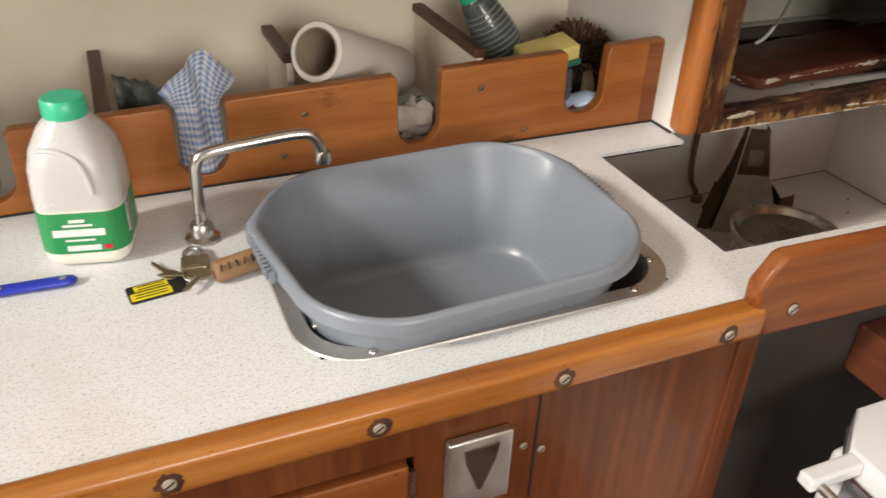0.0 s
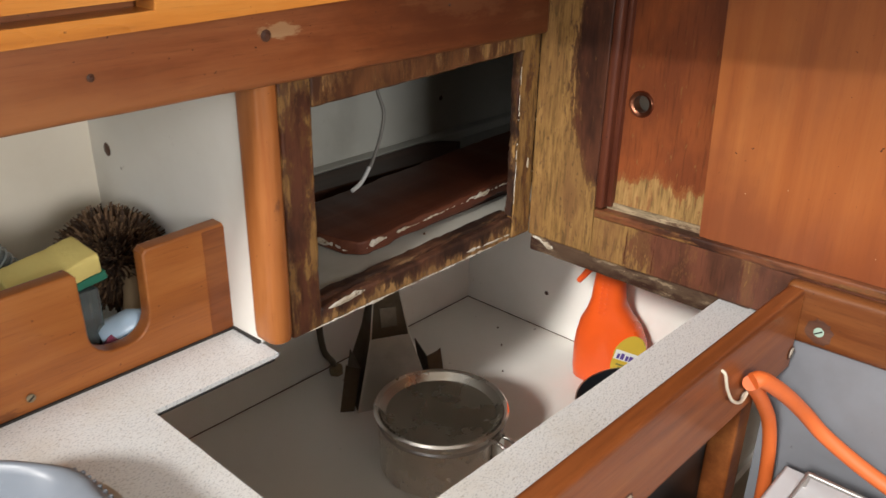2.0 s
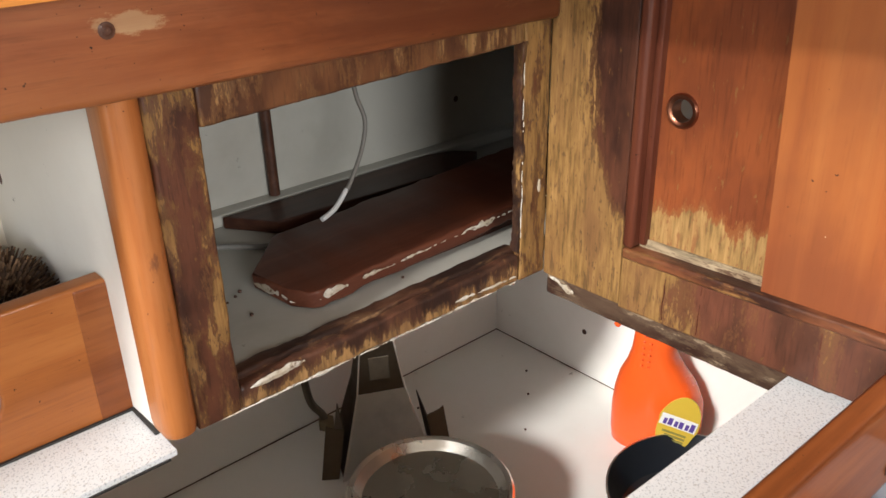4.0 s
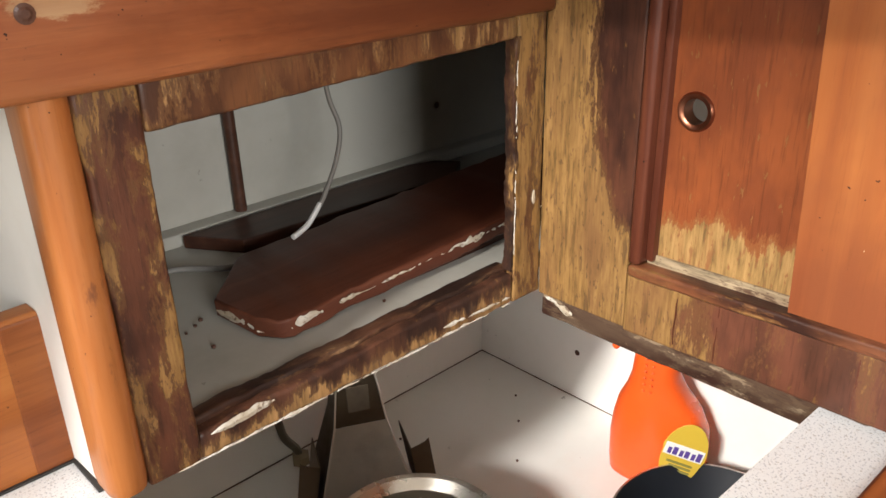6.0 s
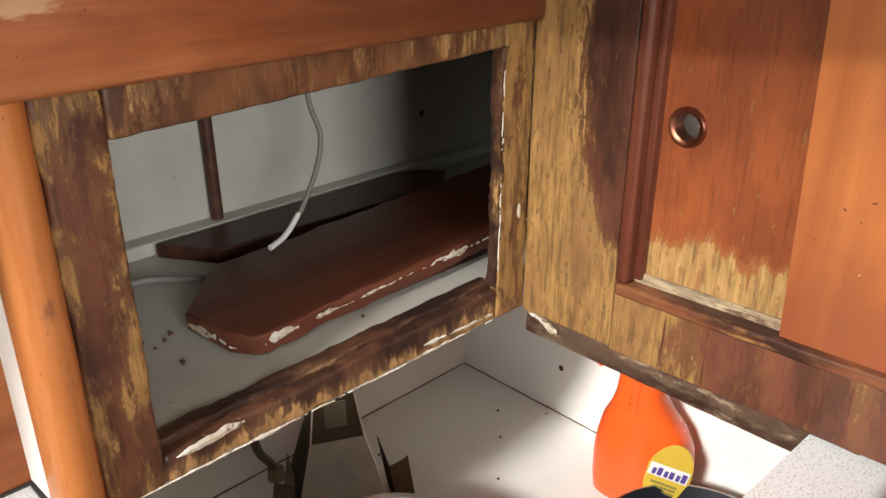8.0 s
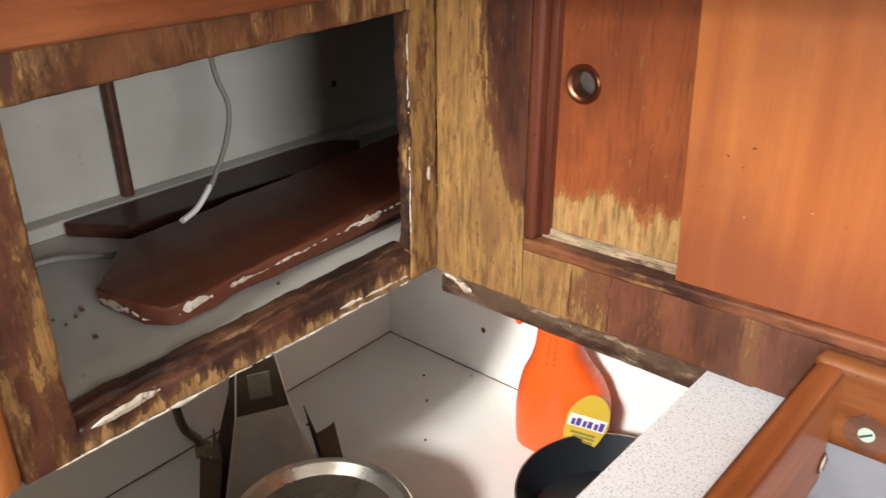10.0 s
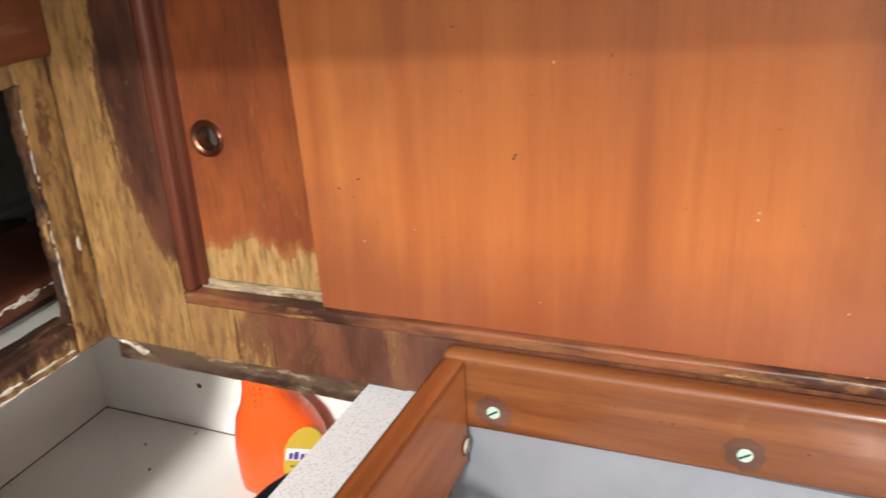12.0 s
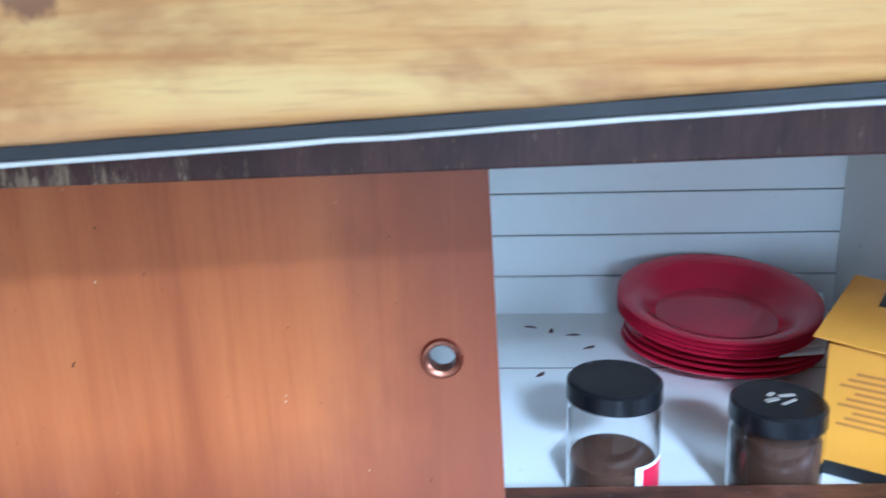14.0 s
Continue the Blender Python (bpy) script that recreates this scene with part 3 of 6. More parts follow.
part("corner_post", box(0.545, 0.573, 0.5745, 0.6, 0.05, 0.8675, 0.003), FRONT_WOOD, front)
part("joint", box(0.3245, 0.3265, 0.5755, 0.58, 0.1, 0.868, 0), SEALANT, front)
latch = part("latch_plate", box(0.233, 0.296, 0.5665, 0.5765, 0.738, 0.822, 0.003, 3), metal("bright_latch_steel", (0.66, 0.64, 0.6), 0.36, 0.2), front, "brushed steel latch plate", smooth=40)
part("latch_recess", prism([(-0.017, 0.03), (0.017, 0.03), (0.014, 0.012), (0.002, -0.022), (-0.002, -0.022), (-0.014, 0.012)], 0.002, Matrix.Translation((0.2645, 0, 0.782)) @ on_y(0.5645)), OLD_STEEL, latch, "dark finger recess")
for x, z in ((0.312, 0.787), (0.332, 0.776), (0.54, 0.858)):
    screw_head("pin", (x, 0.576, z), (0, -1, 0), 0.004, front, SCREW, False)
part("hinge", tube([(0.202, 0.573, 0.80), (0.202, 0.573, 0.735)], 0.003, 10), STEEL, front)


# ---- sink ----
sink = thing("sink", (0.313, 0.745, 0.82), "dull stainless steel sink set into the worktop", "sink")
SINK_AT = pose(0.313, 0.745, 0)


def ring3(w, d, r, z, n=8):
    return [(x, y, z) for x, y in rounded(w, d, r, n)]


part("flange", loft([ring3(0.378, 0.272, 0.062, TOP + 0.0004), ring3(0.376, 0.27, 0.061, TOP + 0.002), ring3(0.346, 0.240, 0.05, TOP + 0.0022), ring3(0.340, 0.234, 0.048, TOP - 0.002), ring3(0.338, 0.232, 0.046, TOP - 0.02)], SINK_AT, False, False), SINK_STEEL, sink, smooth=50)
part("basin", loft([ring3(0.338, 0.232, 0.046, TOP - 0.018), ring3(0.33, 0.225, 0.045, TOP - 0.068), ring3(0.31, 0.205, 0.04, TOP - 0.079), ring3(0.05, 0.05, 0.02, TOP - 0.0805)], SINK_AT, False, True), SINK_STEEL, sink, smooth=50)
for x, y in ((-0.165, -0.075), (-0.13, -0.126), (0.13, -0.124), (0.173, -0.085), (-0.178, 0.07), (0.178, 0.07)):
    part("rivet", lathe([(0, 0.0044), (0.003, 0.0036), (0.0042, 0.002), (0.0042, 0)], SINK_AT @ pose(x, y, TOP), 12), CHROME, sink, smooth=60)

bowl = thing("washing_up_bowl", (0.303, 0.73, 0.82), "grey plastic washing-up bowl sitting in the sink", "bowl")
BOWL_AT = pose(0.299, 0.737, 0.8205, 0.8, -0.6, 2.2)


def bowl_ring(w, d, r, z, lip=0.0):
    """A rounded rectangle whose two ends swell into grip lips: lip is how far they stand out."""
    out = []
    for x, y in rounded(w, d, r, 14):
        e = min(1.0, max(0.0, (abs(x) / (w / 2) - 0.8) / 0.16))
        q = min(1.0, max(0.0, (0.07 - abs(y - 0.026)) / 0.03))
        swell = lip * e * q * q * (3 - 2 * q)
        out.append((x + math.copysign(swell, x) + 0.004 * (1 - (2 * y / d) ** 2) * math.copysign(1, x) * e, y + 0.004 * (1 - (2 * x / w) ** 2) * math.copysign(1, y), z - 0.55 * swell))
    return out


BW, BD, BR = 0.334, 0.276, 0.083
shell = loft([
    bowl_ring(0.254, 0.184, 0.045, 0.0), bowl_ring(0.266, 0.197, 0.05, 0.005), bowl_ring(0.308, 0.2395, 0.069, 0.092, 0.001),
    bowl_ring(0.322, 0.264, 0.079, 0.1135, 0.007), bowl_ring(BW - 0.003, BD - 0.003, BR - 0.001, 0.1125, 0.0115), bowl_ring(BW, BD, BR, 0.1135, 0.0125),
    bowl_ring(BW - 0.001, BD - 0.001, BR, 0.1245, 0.0125), bowl_ring(BW - 0.004, BD - 0.004, BR - 0.001, 0.1275, 0.012), bowl_ring(BW - 0.01, BD - 0.01, BR - 0.003, 0.1287, 0.011),
    bowl_ring(BW - 0.014, BD - 0.014, BR - 0.005, 0.1275, 0.009), bowl_ring(BW - 0.018, BD - 0.018, BR - 0.007, 0.121, 0.004), bowl_ring(0.3025, 0.2335, 0.067, 0.09, 0.001), bowl_ring(0.264, 0.196, 0.052, 0.018), bowl_ring(0.256, 0.187, 0.047, 0.009), bowl_ring(0.244, 0.176, 0.04, 0.0045)], BOWL_AT)
part("shell", shell, BOWL_GREY, bowl, smooth=55)
for sx in (-1, 1):
    for k in range(14):
        y = -0.02 + 0.007 * k
        over = max(0.0, abs(y) - (BD / 2 - BR))
        x = BW / 2 - BR + math.sqrt(BR * BR - over * over) + 0.0125 * min(1.0, max(0.0, (0.07 - abs(y - 0.026)) / 0.03)) ** 0.7
        rib = box(-0.004, 0.0016, -0.0013, 0.0013, -0.011, 0.0012, 0.001, 2, m=BOWL_AT @ pose(sx * (x + 0.0015), y, 0.1195, 0, 0, 90 - 90 * sx))
        part("grip_rib", rib, BOWL_GREY, bowl)

tap = thing("sink_tap", (0.079, 0.852, TOP), "chrome swivel spout tap on the worktop", "tap")
part("base", lathe([(0.0, 0.0), (0.0175, 0.0), (0.0175, 0.003), (0.012, 0.006), (0.0115, 0.016), (0.0095, 0.019), (0.0, 0.019)], pose(0.079, 0.852, TOP), 24), CHROME, tap, smooth=35)
part("spout", tube([(0.079, 0.852, TOP + 0.015), (0.080, 0.852, TOP + 0.06), (0.082, 0.851, TOP + 0.083), (0.094, 0.850, TOP + 0.094), (0.14, 0.847, TOP + 0.100), (0.182, 0.843, TOP + 0.104), (0.197, 0.842, TOP + 0.099), (0.204, 0.841, TOP + 0.08)], 0.0058, 18, smooth_steps=5), CHROME, tap, smooth=60)
part("nozzle", lathe([(0, 0), (0.008, 0), (0.0085, 0.004), (0.008, 0.012), (0, 0.012)], pose(0.2045, 0.841, TOP + 0.071), 20), CHROME, tap, smooth=35)

# ---- back fiddle with its finger notches, and the bins behind it ----
FIDDLE_TOP = lambda x: 1.0 + 0.028 * (x - 0.15)


def fiddle_outline():
    out = [(-1.5, TOP), (0.703, TOP)]
    out += [(0.704, 1.010), (0.700, FIDDLE_TOP(0.7)), ]
    for lo, hi in ((0.558, 0.616), (0.330, 0.384), (0.074, 0.129), (-0.2, -0.088), (-0.46, -0.35)):
        zb = 0.915 + 0.012 * (lo > 0.5)
        out += [(hi + 0.005, FIDDLE_TOP(hi)), (hi + 0.001, FIDDLE_TOP(hi) - 0.004)]
        r = min(0.024, (hi - lo) / 2)
        out += [(hi - r + r * math.cos(a), zb + r - r * math.sin(a)) for a in [math.pi / 2 * k / 6 for k in range(7)]]
        out += [(lo + r - r * math.sin(a), zb + r - r * math.cos(a)) for a in [math.pi / 2 * k / 6 for k in range(7)]]
        out += [(lo - 0.001, FIDDLE_TOP(lo) - 0.004), (lo - 0.005, FIDDLE_TOP(lo))]
    return out + [(-1.5, FIDDLE_TOP(-0.46))]


fiddle = thing("back_fiddle", (0.2, 0.97, TOP), "orange varnished wooden fiddle board with rounded finger notches", "fiddle board", kind="structure")
part("board", prism(fiddle_outline(), 0.017, on_y(0.964), 0.0025, 3), FIDDLE_WOOD, fiddle, smooth=40)
part("end_strip", box(0.677, 0.7035, 0.9632, 0.9815, TOP + 0.001, 1.0125, 0.002), FIDDLE_DARK, fiddle, "darker end strip")
for x, z in ((0.217, 0.973), (0.437, 0.978), (0.502, 0.915), (0.19, 0.925)):
    screw_head("screw", (x, 0.9636, z), (0, -1, 0), 0.004, fiddle, BRASS, False)
part("bead", box(-1.5, 0.703, 0.9615, 0.9645, TOP, TOP + 0.002, 0.0005), SEALANT, fiddle, "dark dirt line")

bins = thing("condiment_bins", (0.2, 1.1, TOP), "cream painted storage bins with brown-capped dividers", "storage bin", kind="structure")
part("back_panel", box(-1.55, 0.70, 1.198, 1.207, TOP, 1.24, 0), CREAM, bins)
part("side_panel", prism([(0.703, 0.918), (0.709, 0.918), (0.7, 1.2), (0.691, 1.2)], 0.3094, pose(0, 0, TOP + 0.0006)), paint("grey_white_side", (0.8, 0.785, 0.73), (0.55, 0.5, 0.42)), bins)
for x in (-0.43, -0.212, 0.006, 0.226, 0.442):
    near = 1.07 if x == 0.226 else 0.982
    cap = 0.9945 + 0.061 * x
    divider = part("divider", box(x - 0.004, x + 0.004, near, 1.197, TOP, cap - 0.012, 0), CREAM, bins)
    part("capping", box(x - 0.008, x + 0.008, near, 1.197, cap - 0.012, cap, 0.003, 3), CAP_WOOD, divider, "dark brown wooden capping")

part("dirt_line", box(0.699, 0.7035, 0.919, 0.9625, TOP + 0.0003, TOP + 0.003, 0.0005), SEALANT, bins, "dark dirt line along the foot")

part("screw_hole", lathe([(0, 0.0012), (0.003, 0.001), (0.0055, 0.0004), (0.008, 0)], Matrix.Translation((0.6925, 1.165, 1.045)) @ pose(0, 0, 0, 0, -90, 0), 12), CAP_WOOD, bins, "dirty old screw hole")

# ---- rails above ----
rail = thing("upper_rail", (0.3, 0.9, 1.16), "worn red-brown mahogany rail with old screw holes", "rail", kind="structure")
part("beam", box(-1.55, 1.106, 0.884, 0.912, 1.158, 1.2235, 0.006, 3, wobble=0.0008, cuts=90), RAIL_WOOD, rail, smooth=40)
for x, z, r in ((0.708, 1.2, 0.0034), (0.56, 1.188, 0.002), (0.39, 1.187, 0.0024), (0.18, 1.19, 0.0026), (0.93, 1.205, 0.0012), (1.05, 1.208, 0.0012)):
    part("screw_hole", lathe([(0, 0.0012), (r * 0.6, 0.0012), (r, 0.0004), (r * 1.5, 0)], Matrix.Translation((x, 0.8834, z)) @ pose(0, 0, 0, 90), 14), CAP_WOOD, rail)
part("backing", box(-1.55, 1.106, 0.888, 0.9, 1.2235, 1.27, 0), RAIL_WOOD, rail)
slot_rail = thing("slotted_rail", (0.3, 0.87, 1.22), "bright yellow varnished rail with long slots", "rail", kind="structure")
SRX = [-1.55, -0.1, 0.02, 0.475, 0.6, 0.8, 0.915]
slotted = plate(SRX, [1.2165, 1.2285, 1.2365, 1.262], lambda i, j: not (j == 1 and i in (1, 3)), 0, 0.026, on_y(0.857))
for v in slotted.verts:
    v.co.z += 0.026 * max(0.0, v.co.x - 0.45)
rims = [e for e in slotted.edges if abs(e.verts[0].co.y - e.verts[1].co.y) < 1e-6 and e.calc_face_angle(0.0) > 1.0]
bmesh.ops.bevel(slotted, geom=rims, offset=0.003, segments=3, profile=0.6, affect="EDGES", clamp_overlap=True)
part("rail", slotted, YELLOW_WOOD, slot_rail, smooth=40)
part("end_post", loft([[(x, y, z) for x, y in rounded(0.024 * s, 0.02 * s, 0.006 * s, 4)] for s, z in ((0.4, 1.171), (0.85, 1.174), (1, 1.18), (1, 1.217))], pose(0.294, 0.873, 0)), YELLOW_WOOD, slot_rail, smooth=40)

# ---- corner cupboard ----
cup = thing("corner_cupboard", (0.91, 0.9, 0.905), "open corner cupboard with a stained, flaking wooden frame", "cupboard")
rot = lambda a: a.math("ADD", a.math("MULTIPLY", a.math("SUBTRACT", 0.9185, a.axis(2)), 16.0), a.math("ADD", 0.41, a.math("MULTIPLY", a.axis(0), 0.06)))
FRAME_UP = worn("stained_stile", 2, lambda a: a.math("ADD", 0.43, 0.0), 0.5, patch=1.5)
FRAME_ALONG = worn("stained_rail", 2, rot, 0.42, white_below=0.9072, ochre=(0.3, 0.165, 0.06), red=(0.1, 0.042, 0.024), dark=(0.03, 0.015, 0.011))
FRAME_TOP = worn("stained_top_rail", 2, lambda a: a.math("ADD", 0.42, a.math("MULTIPLY", a.math("SUBTRACT", a.axis(0), 0.9), 0.45)), 0.5, ochre=(0.26, 0.14, 0.048), red=(0.15, 0.062, 0.026), dark=(0.065, 0.027, 0.014), size=60.0)
SILL = worn("rotten_sill", 0, lambda a: a.math("ADD", 0.36, 0.0), 0.3, ochre=(0.2, 0.11, 0.05), red=(0.085, 0.036, 0.02), dark=(0.022, 0.012, 0.009), size=34.0)
part("stile", box(0.7235, 0.7595, 0.894, 0.918, 0.9055, 1.165, 0.003, 3, wobble=0.0012, cuts=40), FRAME_UP, cup, smooth=40)
part("stile", box(1.070, 1.106, 0.894, 0.904, 0.9045, 1.165, 0.003, 3, wobble=0.0010, cuts=40), worn("stained_ochre_stile", 2, lambda a: a.math("ADD", 0.58, 0.0)), cup, smooth=40)


def out_of_level(bm, top0, top1, bottom0, bottom1, x0=0.7595, x1=1.07, mid=0.0):
    """Moves the verts above mid by top0 at x0 and top1 at x1, and those below by the bottom pair."""
    for v in bm.verts:
        q = (v.co.x - x0) / (x1 - x0)
        v.co.z += top0 + (top1 - top0) * q if v.co.z > mid else bottom0 + (bottom1 - bottom0) * q
    return bm


part("bottom_rail", out_of_level(box(0.7595, 1.070, 0.895, 0.911, 0.9045, 0.934, 0.004, 3, wobble=0.0016, cuts=60), -0.008, 0.0, 0.0, 0.0, mid=0.92), FRAME_ALONG, cup, smooth=40)
part("top_rail", out_of_level(box(0.7595, 1.070, 0.895, 0.918, 1.134, 1.165, 0.003, 3, wobble=0.001, cuts=60), 0.0, 0.0, -0.005, 0.006, mid=1.15), FRAME_TOP, cup, smooth=40)
part("sill", out_of_level(box(0.755, 1.075, 0.905, 0.9195, 0.926, 0.9375, 0.003, 3, wobble=0.0016, cuts=50), -0.006, 0.0, -0.006, 0.0), SILL, cup, "dark rotten inner sill", smooth=40)
part("jamb", box(1.067, 1.072, 0.8945, 0.905, 0.936, 1.142, 0.0015, 2, wobble=0.0028, cuts=90), worn("flaked_jamb", 2, lambda a: a.math("ADD", 0.4, 0.0), 0.3, red=(0.07, 0.03, 0.018), dark=(0.022, 0.012, 0.009)), cup, "flaking edge with white filler", smooth=40)


def flaky():
    """Old white filler, yellowed and broken through to brown."""
    a = Mat("white_filler", rough=0.85)
    n = a.noise(170.0, (1, 1, 1), 6.0, 0.7)
    m = a.noise(40.0, (1, 1, 1), 4.0, 0.6, 0.0, (2, 5, 1))
    c = a.mix(a.step(m, 0.4, 0.62), (0.6, 0.56, 0.48), (0.42, 0.35, 0.25))
    c = a.mix(a.step(n, 0.54, 0.64), c, (0.17, 0.115, 0.075))
    return a.colour(c).bump(n, 0.7, 0.0012).m


FILLER = flaky()


def flake(name, m, w, h, parent, seed, mat=FILLER, thick=0.0012):
    rng = random.Random(seed)
    pts = []
    for k in range(14):
        a = 2 * math.pi * k / 14
        s = 0.75 + 0.45 * rng.random()
        pts.append((w / 2 * math.cos(a) * s, h / 2 * math.sin(a) * s))
    return part(name, prism(pts, thick, m, thick * 0.3, 1), mat, parent)




def ragged(name, p0, p1, up, out, h, parent, seed, gap=0.0, mat=FILLER, steps=90, label="", lively=1.0):
    """A chipped line of old paint from p0 to p1: uneven in height along up, standing a hair out from the wood, broken where it has flaked off."""
    p0, p1, up, out = Vector(p0), Vector(p1), Vector(up).normalized(), Vector(out).normalized()
    run = []

    def close():
        if len(run) > 1:
            b = bmesh.new()
            vs = [(b.verts.new(q - up * a), b.verts.new(q + up * c), b.verts.new(q + out * 0.0006 + up * (c - a) * 0.4)) for q, a, c in run]
            for (a0, c0, m0), (a1, c1, m1) in zip(vs, vs[1:]):
                b.faces.new([a0, a1, m1, m0])
                b.faces.new([m0, m1, c1, c0])
            part(name, b, mat, parent, label)
        run.clear()
    for k in range(steps + 1):
        q = p0.lerp(p1, k / steps)
        run_at = (p1 - p0).length * k / steps
        n1 = noise.noise(Vector((run_at * 48 + seed * 3.1, seed, 0.3))) + 0.6 * noise.noise(Vector((run_at * 230, seed * 1.7, 4.0)))
        n2 = noise.noise(Vector((run_at * 75, seed * 5.3, 9.0)))
        w = h * (0.55 + 0.9 * lively * n1 - gap)
        w = min(w, h * k / 9, h * (steps - k) / 7)
        if w > 0.0002:
            run.append((q + up * h * 0.25 * n2, w * 0.5, w * (0.5 + 0.3 * n2)))
        else:
            close()
    close()


for k in range(5):
    ragged("paint_line", (0.74 + 0.065 * k, 0.8938, 0.9065), (0.805 + 0.065 * k, 0.8938, 0.9065), (0, 0, 1), (0, -1, 0), 0.0036, cup, k + 1, 0.12, label="chipped white paint along the lower edge")
ragged("paint_chip", (0.766, 0.8925, 0.924), (0.818, 0.8925, 0.9265), (0, 0, 1), (0, -1, 0), 0.0065, cup, 11, -0.3, steps=40, lively=0.5)
ragged("paint_chip", (0.98, 0.8935, 0.915), (1.065, 0.8935, 0.9125), (0, 0, 1), (0, -1, 0), 0.005, cup, 14, 0.25, steps=60)
for k in range(3):
    ragged("paint_line", (1.0685, 0.8935, 0.94 + 0.065 * k), (1.0695, 0.8935, 1.005 + 0.065 * k), (1, 0, 0), (0, -1, 0), 0.0026, cup, 21 + k, 0.38)
flake("paint_flake", Matrix.Translation((1.094, 0, 1.0)) @ on_y(0.8932), 0.004, 0.014, cup, 90)
part("corner_post", loft([[(x, y, z) for x, y in rounded(0.0255 * k, 0.040 * k, 0.0118 * k, 6)] for k, z in [(0.7, 0.906), (0.94, 0.9085), (1, 0.915)] + [(1, 0.915 + 0.0245 * q) for q in range(1, 11)]], pose(0.7117, 0.9095, 0)), POST_WOOD, cup, "rounded orange corner post", smooth=50)
# Shelf, back, side and ledge have the cupboard's shade in their paint.
part("shelf", box(0.725, 1.5, 0.9115, 1.2, 0.916, 0.930, 0), SHADED_WHITE, cup, "dirty white shelf floor, greyed for the cupboard's shade")
part("back_panel", box(0.70, 1.5, 1.196, 1.206, 0.93, 1.235, 0), SHADED_WHITE, cup)
part("inner_side", box(0.7095, 0.7125, 0.918, 1.197, 0.93, 1.235, 0), SHADED_WHITE, cup)
# Unseen end, front wall and lid, coloured dark to hold down bounced light.
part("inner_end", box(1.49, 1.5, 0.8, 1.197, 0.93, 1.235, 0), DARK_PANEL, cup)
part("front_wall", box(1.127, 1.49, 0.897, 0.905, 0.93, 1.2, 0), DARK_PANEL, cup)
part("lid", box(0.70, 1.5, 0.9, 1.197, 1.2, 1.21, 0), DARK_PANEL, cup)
part("ledge", box(0.70, 1.49, 1.175, 1.197, 0.93, 0.944, 0.003), SHADED_WHITE, cup, "white ledge along the back")
part("conduit", tube([(0.972, 1.188, 0.94), (0.970, 1.19, 1.2)], 0.0065, 12), CAP_WOOD, cup, "dark brown upright conduit", smooth=60)

cable = thing("loose_cable", (1.0, 1.12, 0.93), "loose white and grey cable hanging in the cupboard", "cable")
part("sheath", tube([(1.03, 1.1, 1.2), (1.022, 1.09, 1.1), (1.025, 1.09, 1.068), (1.031, 1.085, 1.04), (1.022, 1.082, 1.01), (0.997, 1.073, 0.98), (0.985, 1.07, 0.971)], 0.0024, 10, smooth_steps=6), plastic("grey_cable", (0.22, 0.205, 0.18), 0.5), cable, smooth=60)
part("bare_end", tube([(0.992, 1.072, 0.976), (0.972, 1.066, 0.962), (0.951, 1.06, 0.9575)], 0.0027, 10, smooth_steps=4), LABEL_WHITE, cable, "white taped cable end", smooth=60)
part("floor_run", tube([(0.75, 1.09, 0.935), (0.80, 1.12, 0.9335), (0.86, 1.125, 0.9335), (0.905, 1.09, 0.9335), (0.97, 1.1, 0.9335)], 0.003, 8, smooth_steps=6), plastic("grey_cable_dull", (0.22, 0.21, 0.19), 0.5), cable, smooth=60)

RED_BOARD = varnish("old_red_board", 0, (0.055, 0.015, 0.008), (0.1, 0.029, 0.014), (0.19, 0.07, 0.038), scale=22.0, rough=0.5, coat=0.1, wear=0.12, bare=(0.14, 0.055, 0.035))
DARK_BOARD = varnish("old_dark_board", 0, (0.03, 0.011, 0.007), (0.05, 0.018, 0.01), (0.085, 0.035, 0.02), rough=0.5, coat=0.15)
back_board = thing("loose_board", (1.05, 1.13, 0.93), "dark brown shaped board lying at the back of the shelf", "board", "loose boards")
part("board", prism([(0.895, 1.168), (0.93, 1.115), (1.2, 1.1), (1.245, 1.135), (1.225, 1.16), (1.19, 1.17)], 0.014, pose(0, 0, 0.9305), 0.002), DARK_BOARD, back_board)
front_board = thing("loose_board", (1.0, 1.0, 0.93), "red-brown board with chipped white-painted edges lying in the cupboard", "board", "loose boards")


def weathered(bm, step=0.012, amount=0.0016):
    """Cuts a long board across and knocks its edges about."""
    xs = [v.co.x for v in bm.verts]
    x = min(xs) + step
    while x < max(xs):
        bmesh.ops.bisect_plane(bm, geom=list(bm.verts) + list(bm.edges) + list(bm.faces), plane_co=(x, 0, 0), plane_no=(1, 0, 0))
        x += step
    for v in bm.verts:
        v.co += noise.noise_vector(v.co * 70.0) * amount + noise.noise_vector(v.co * 190.0) * amount * 0.6
    return bm


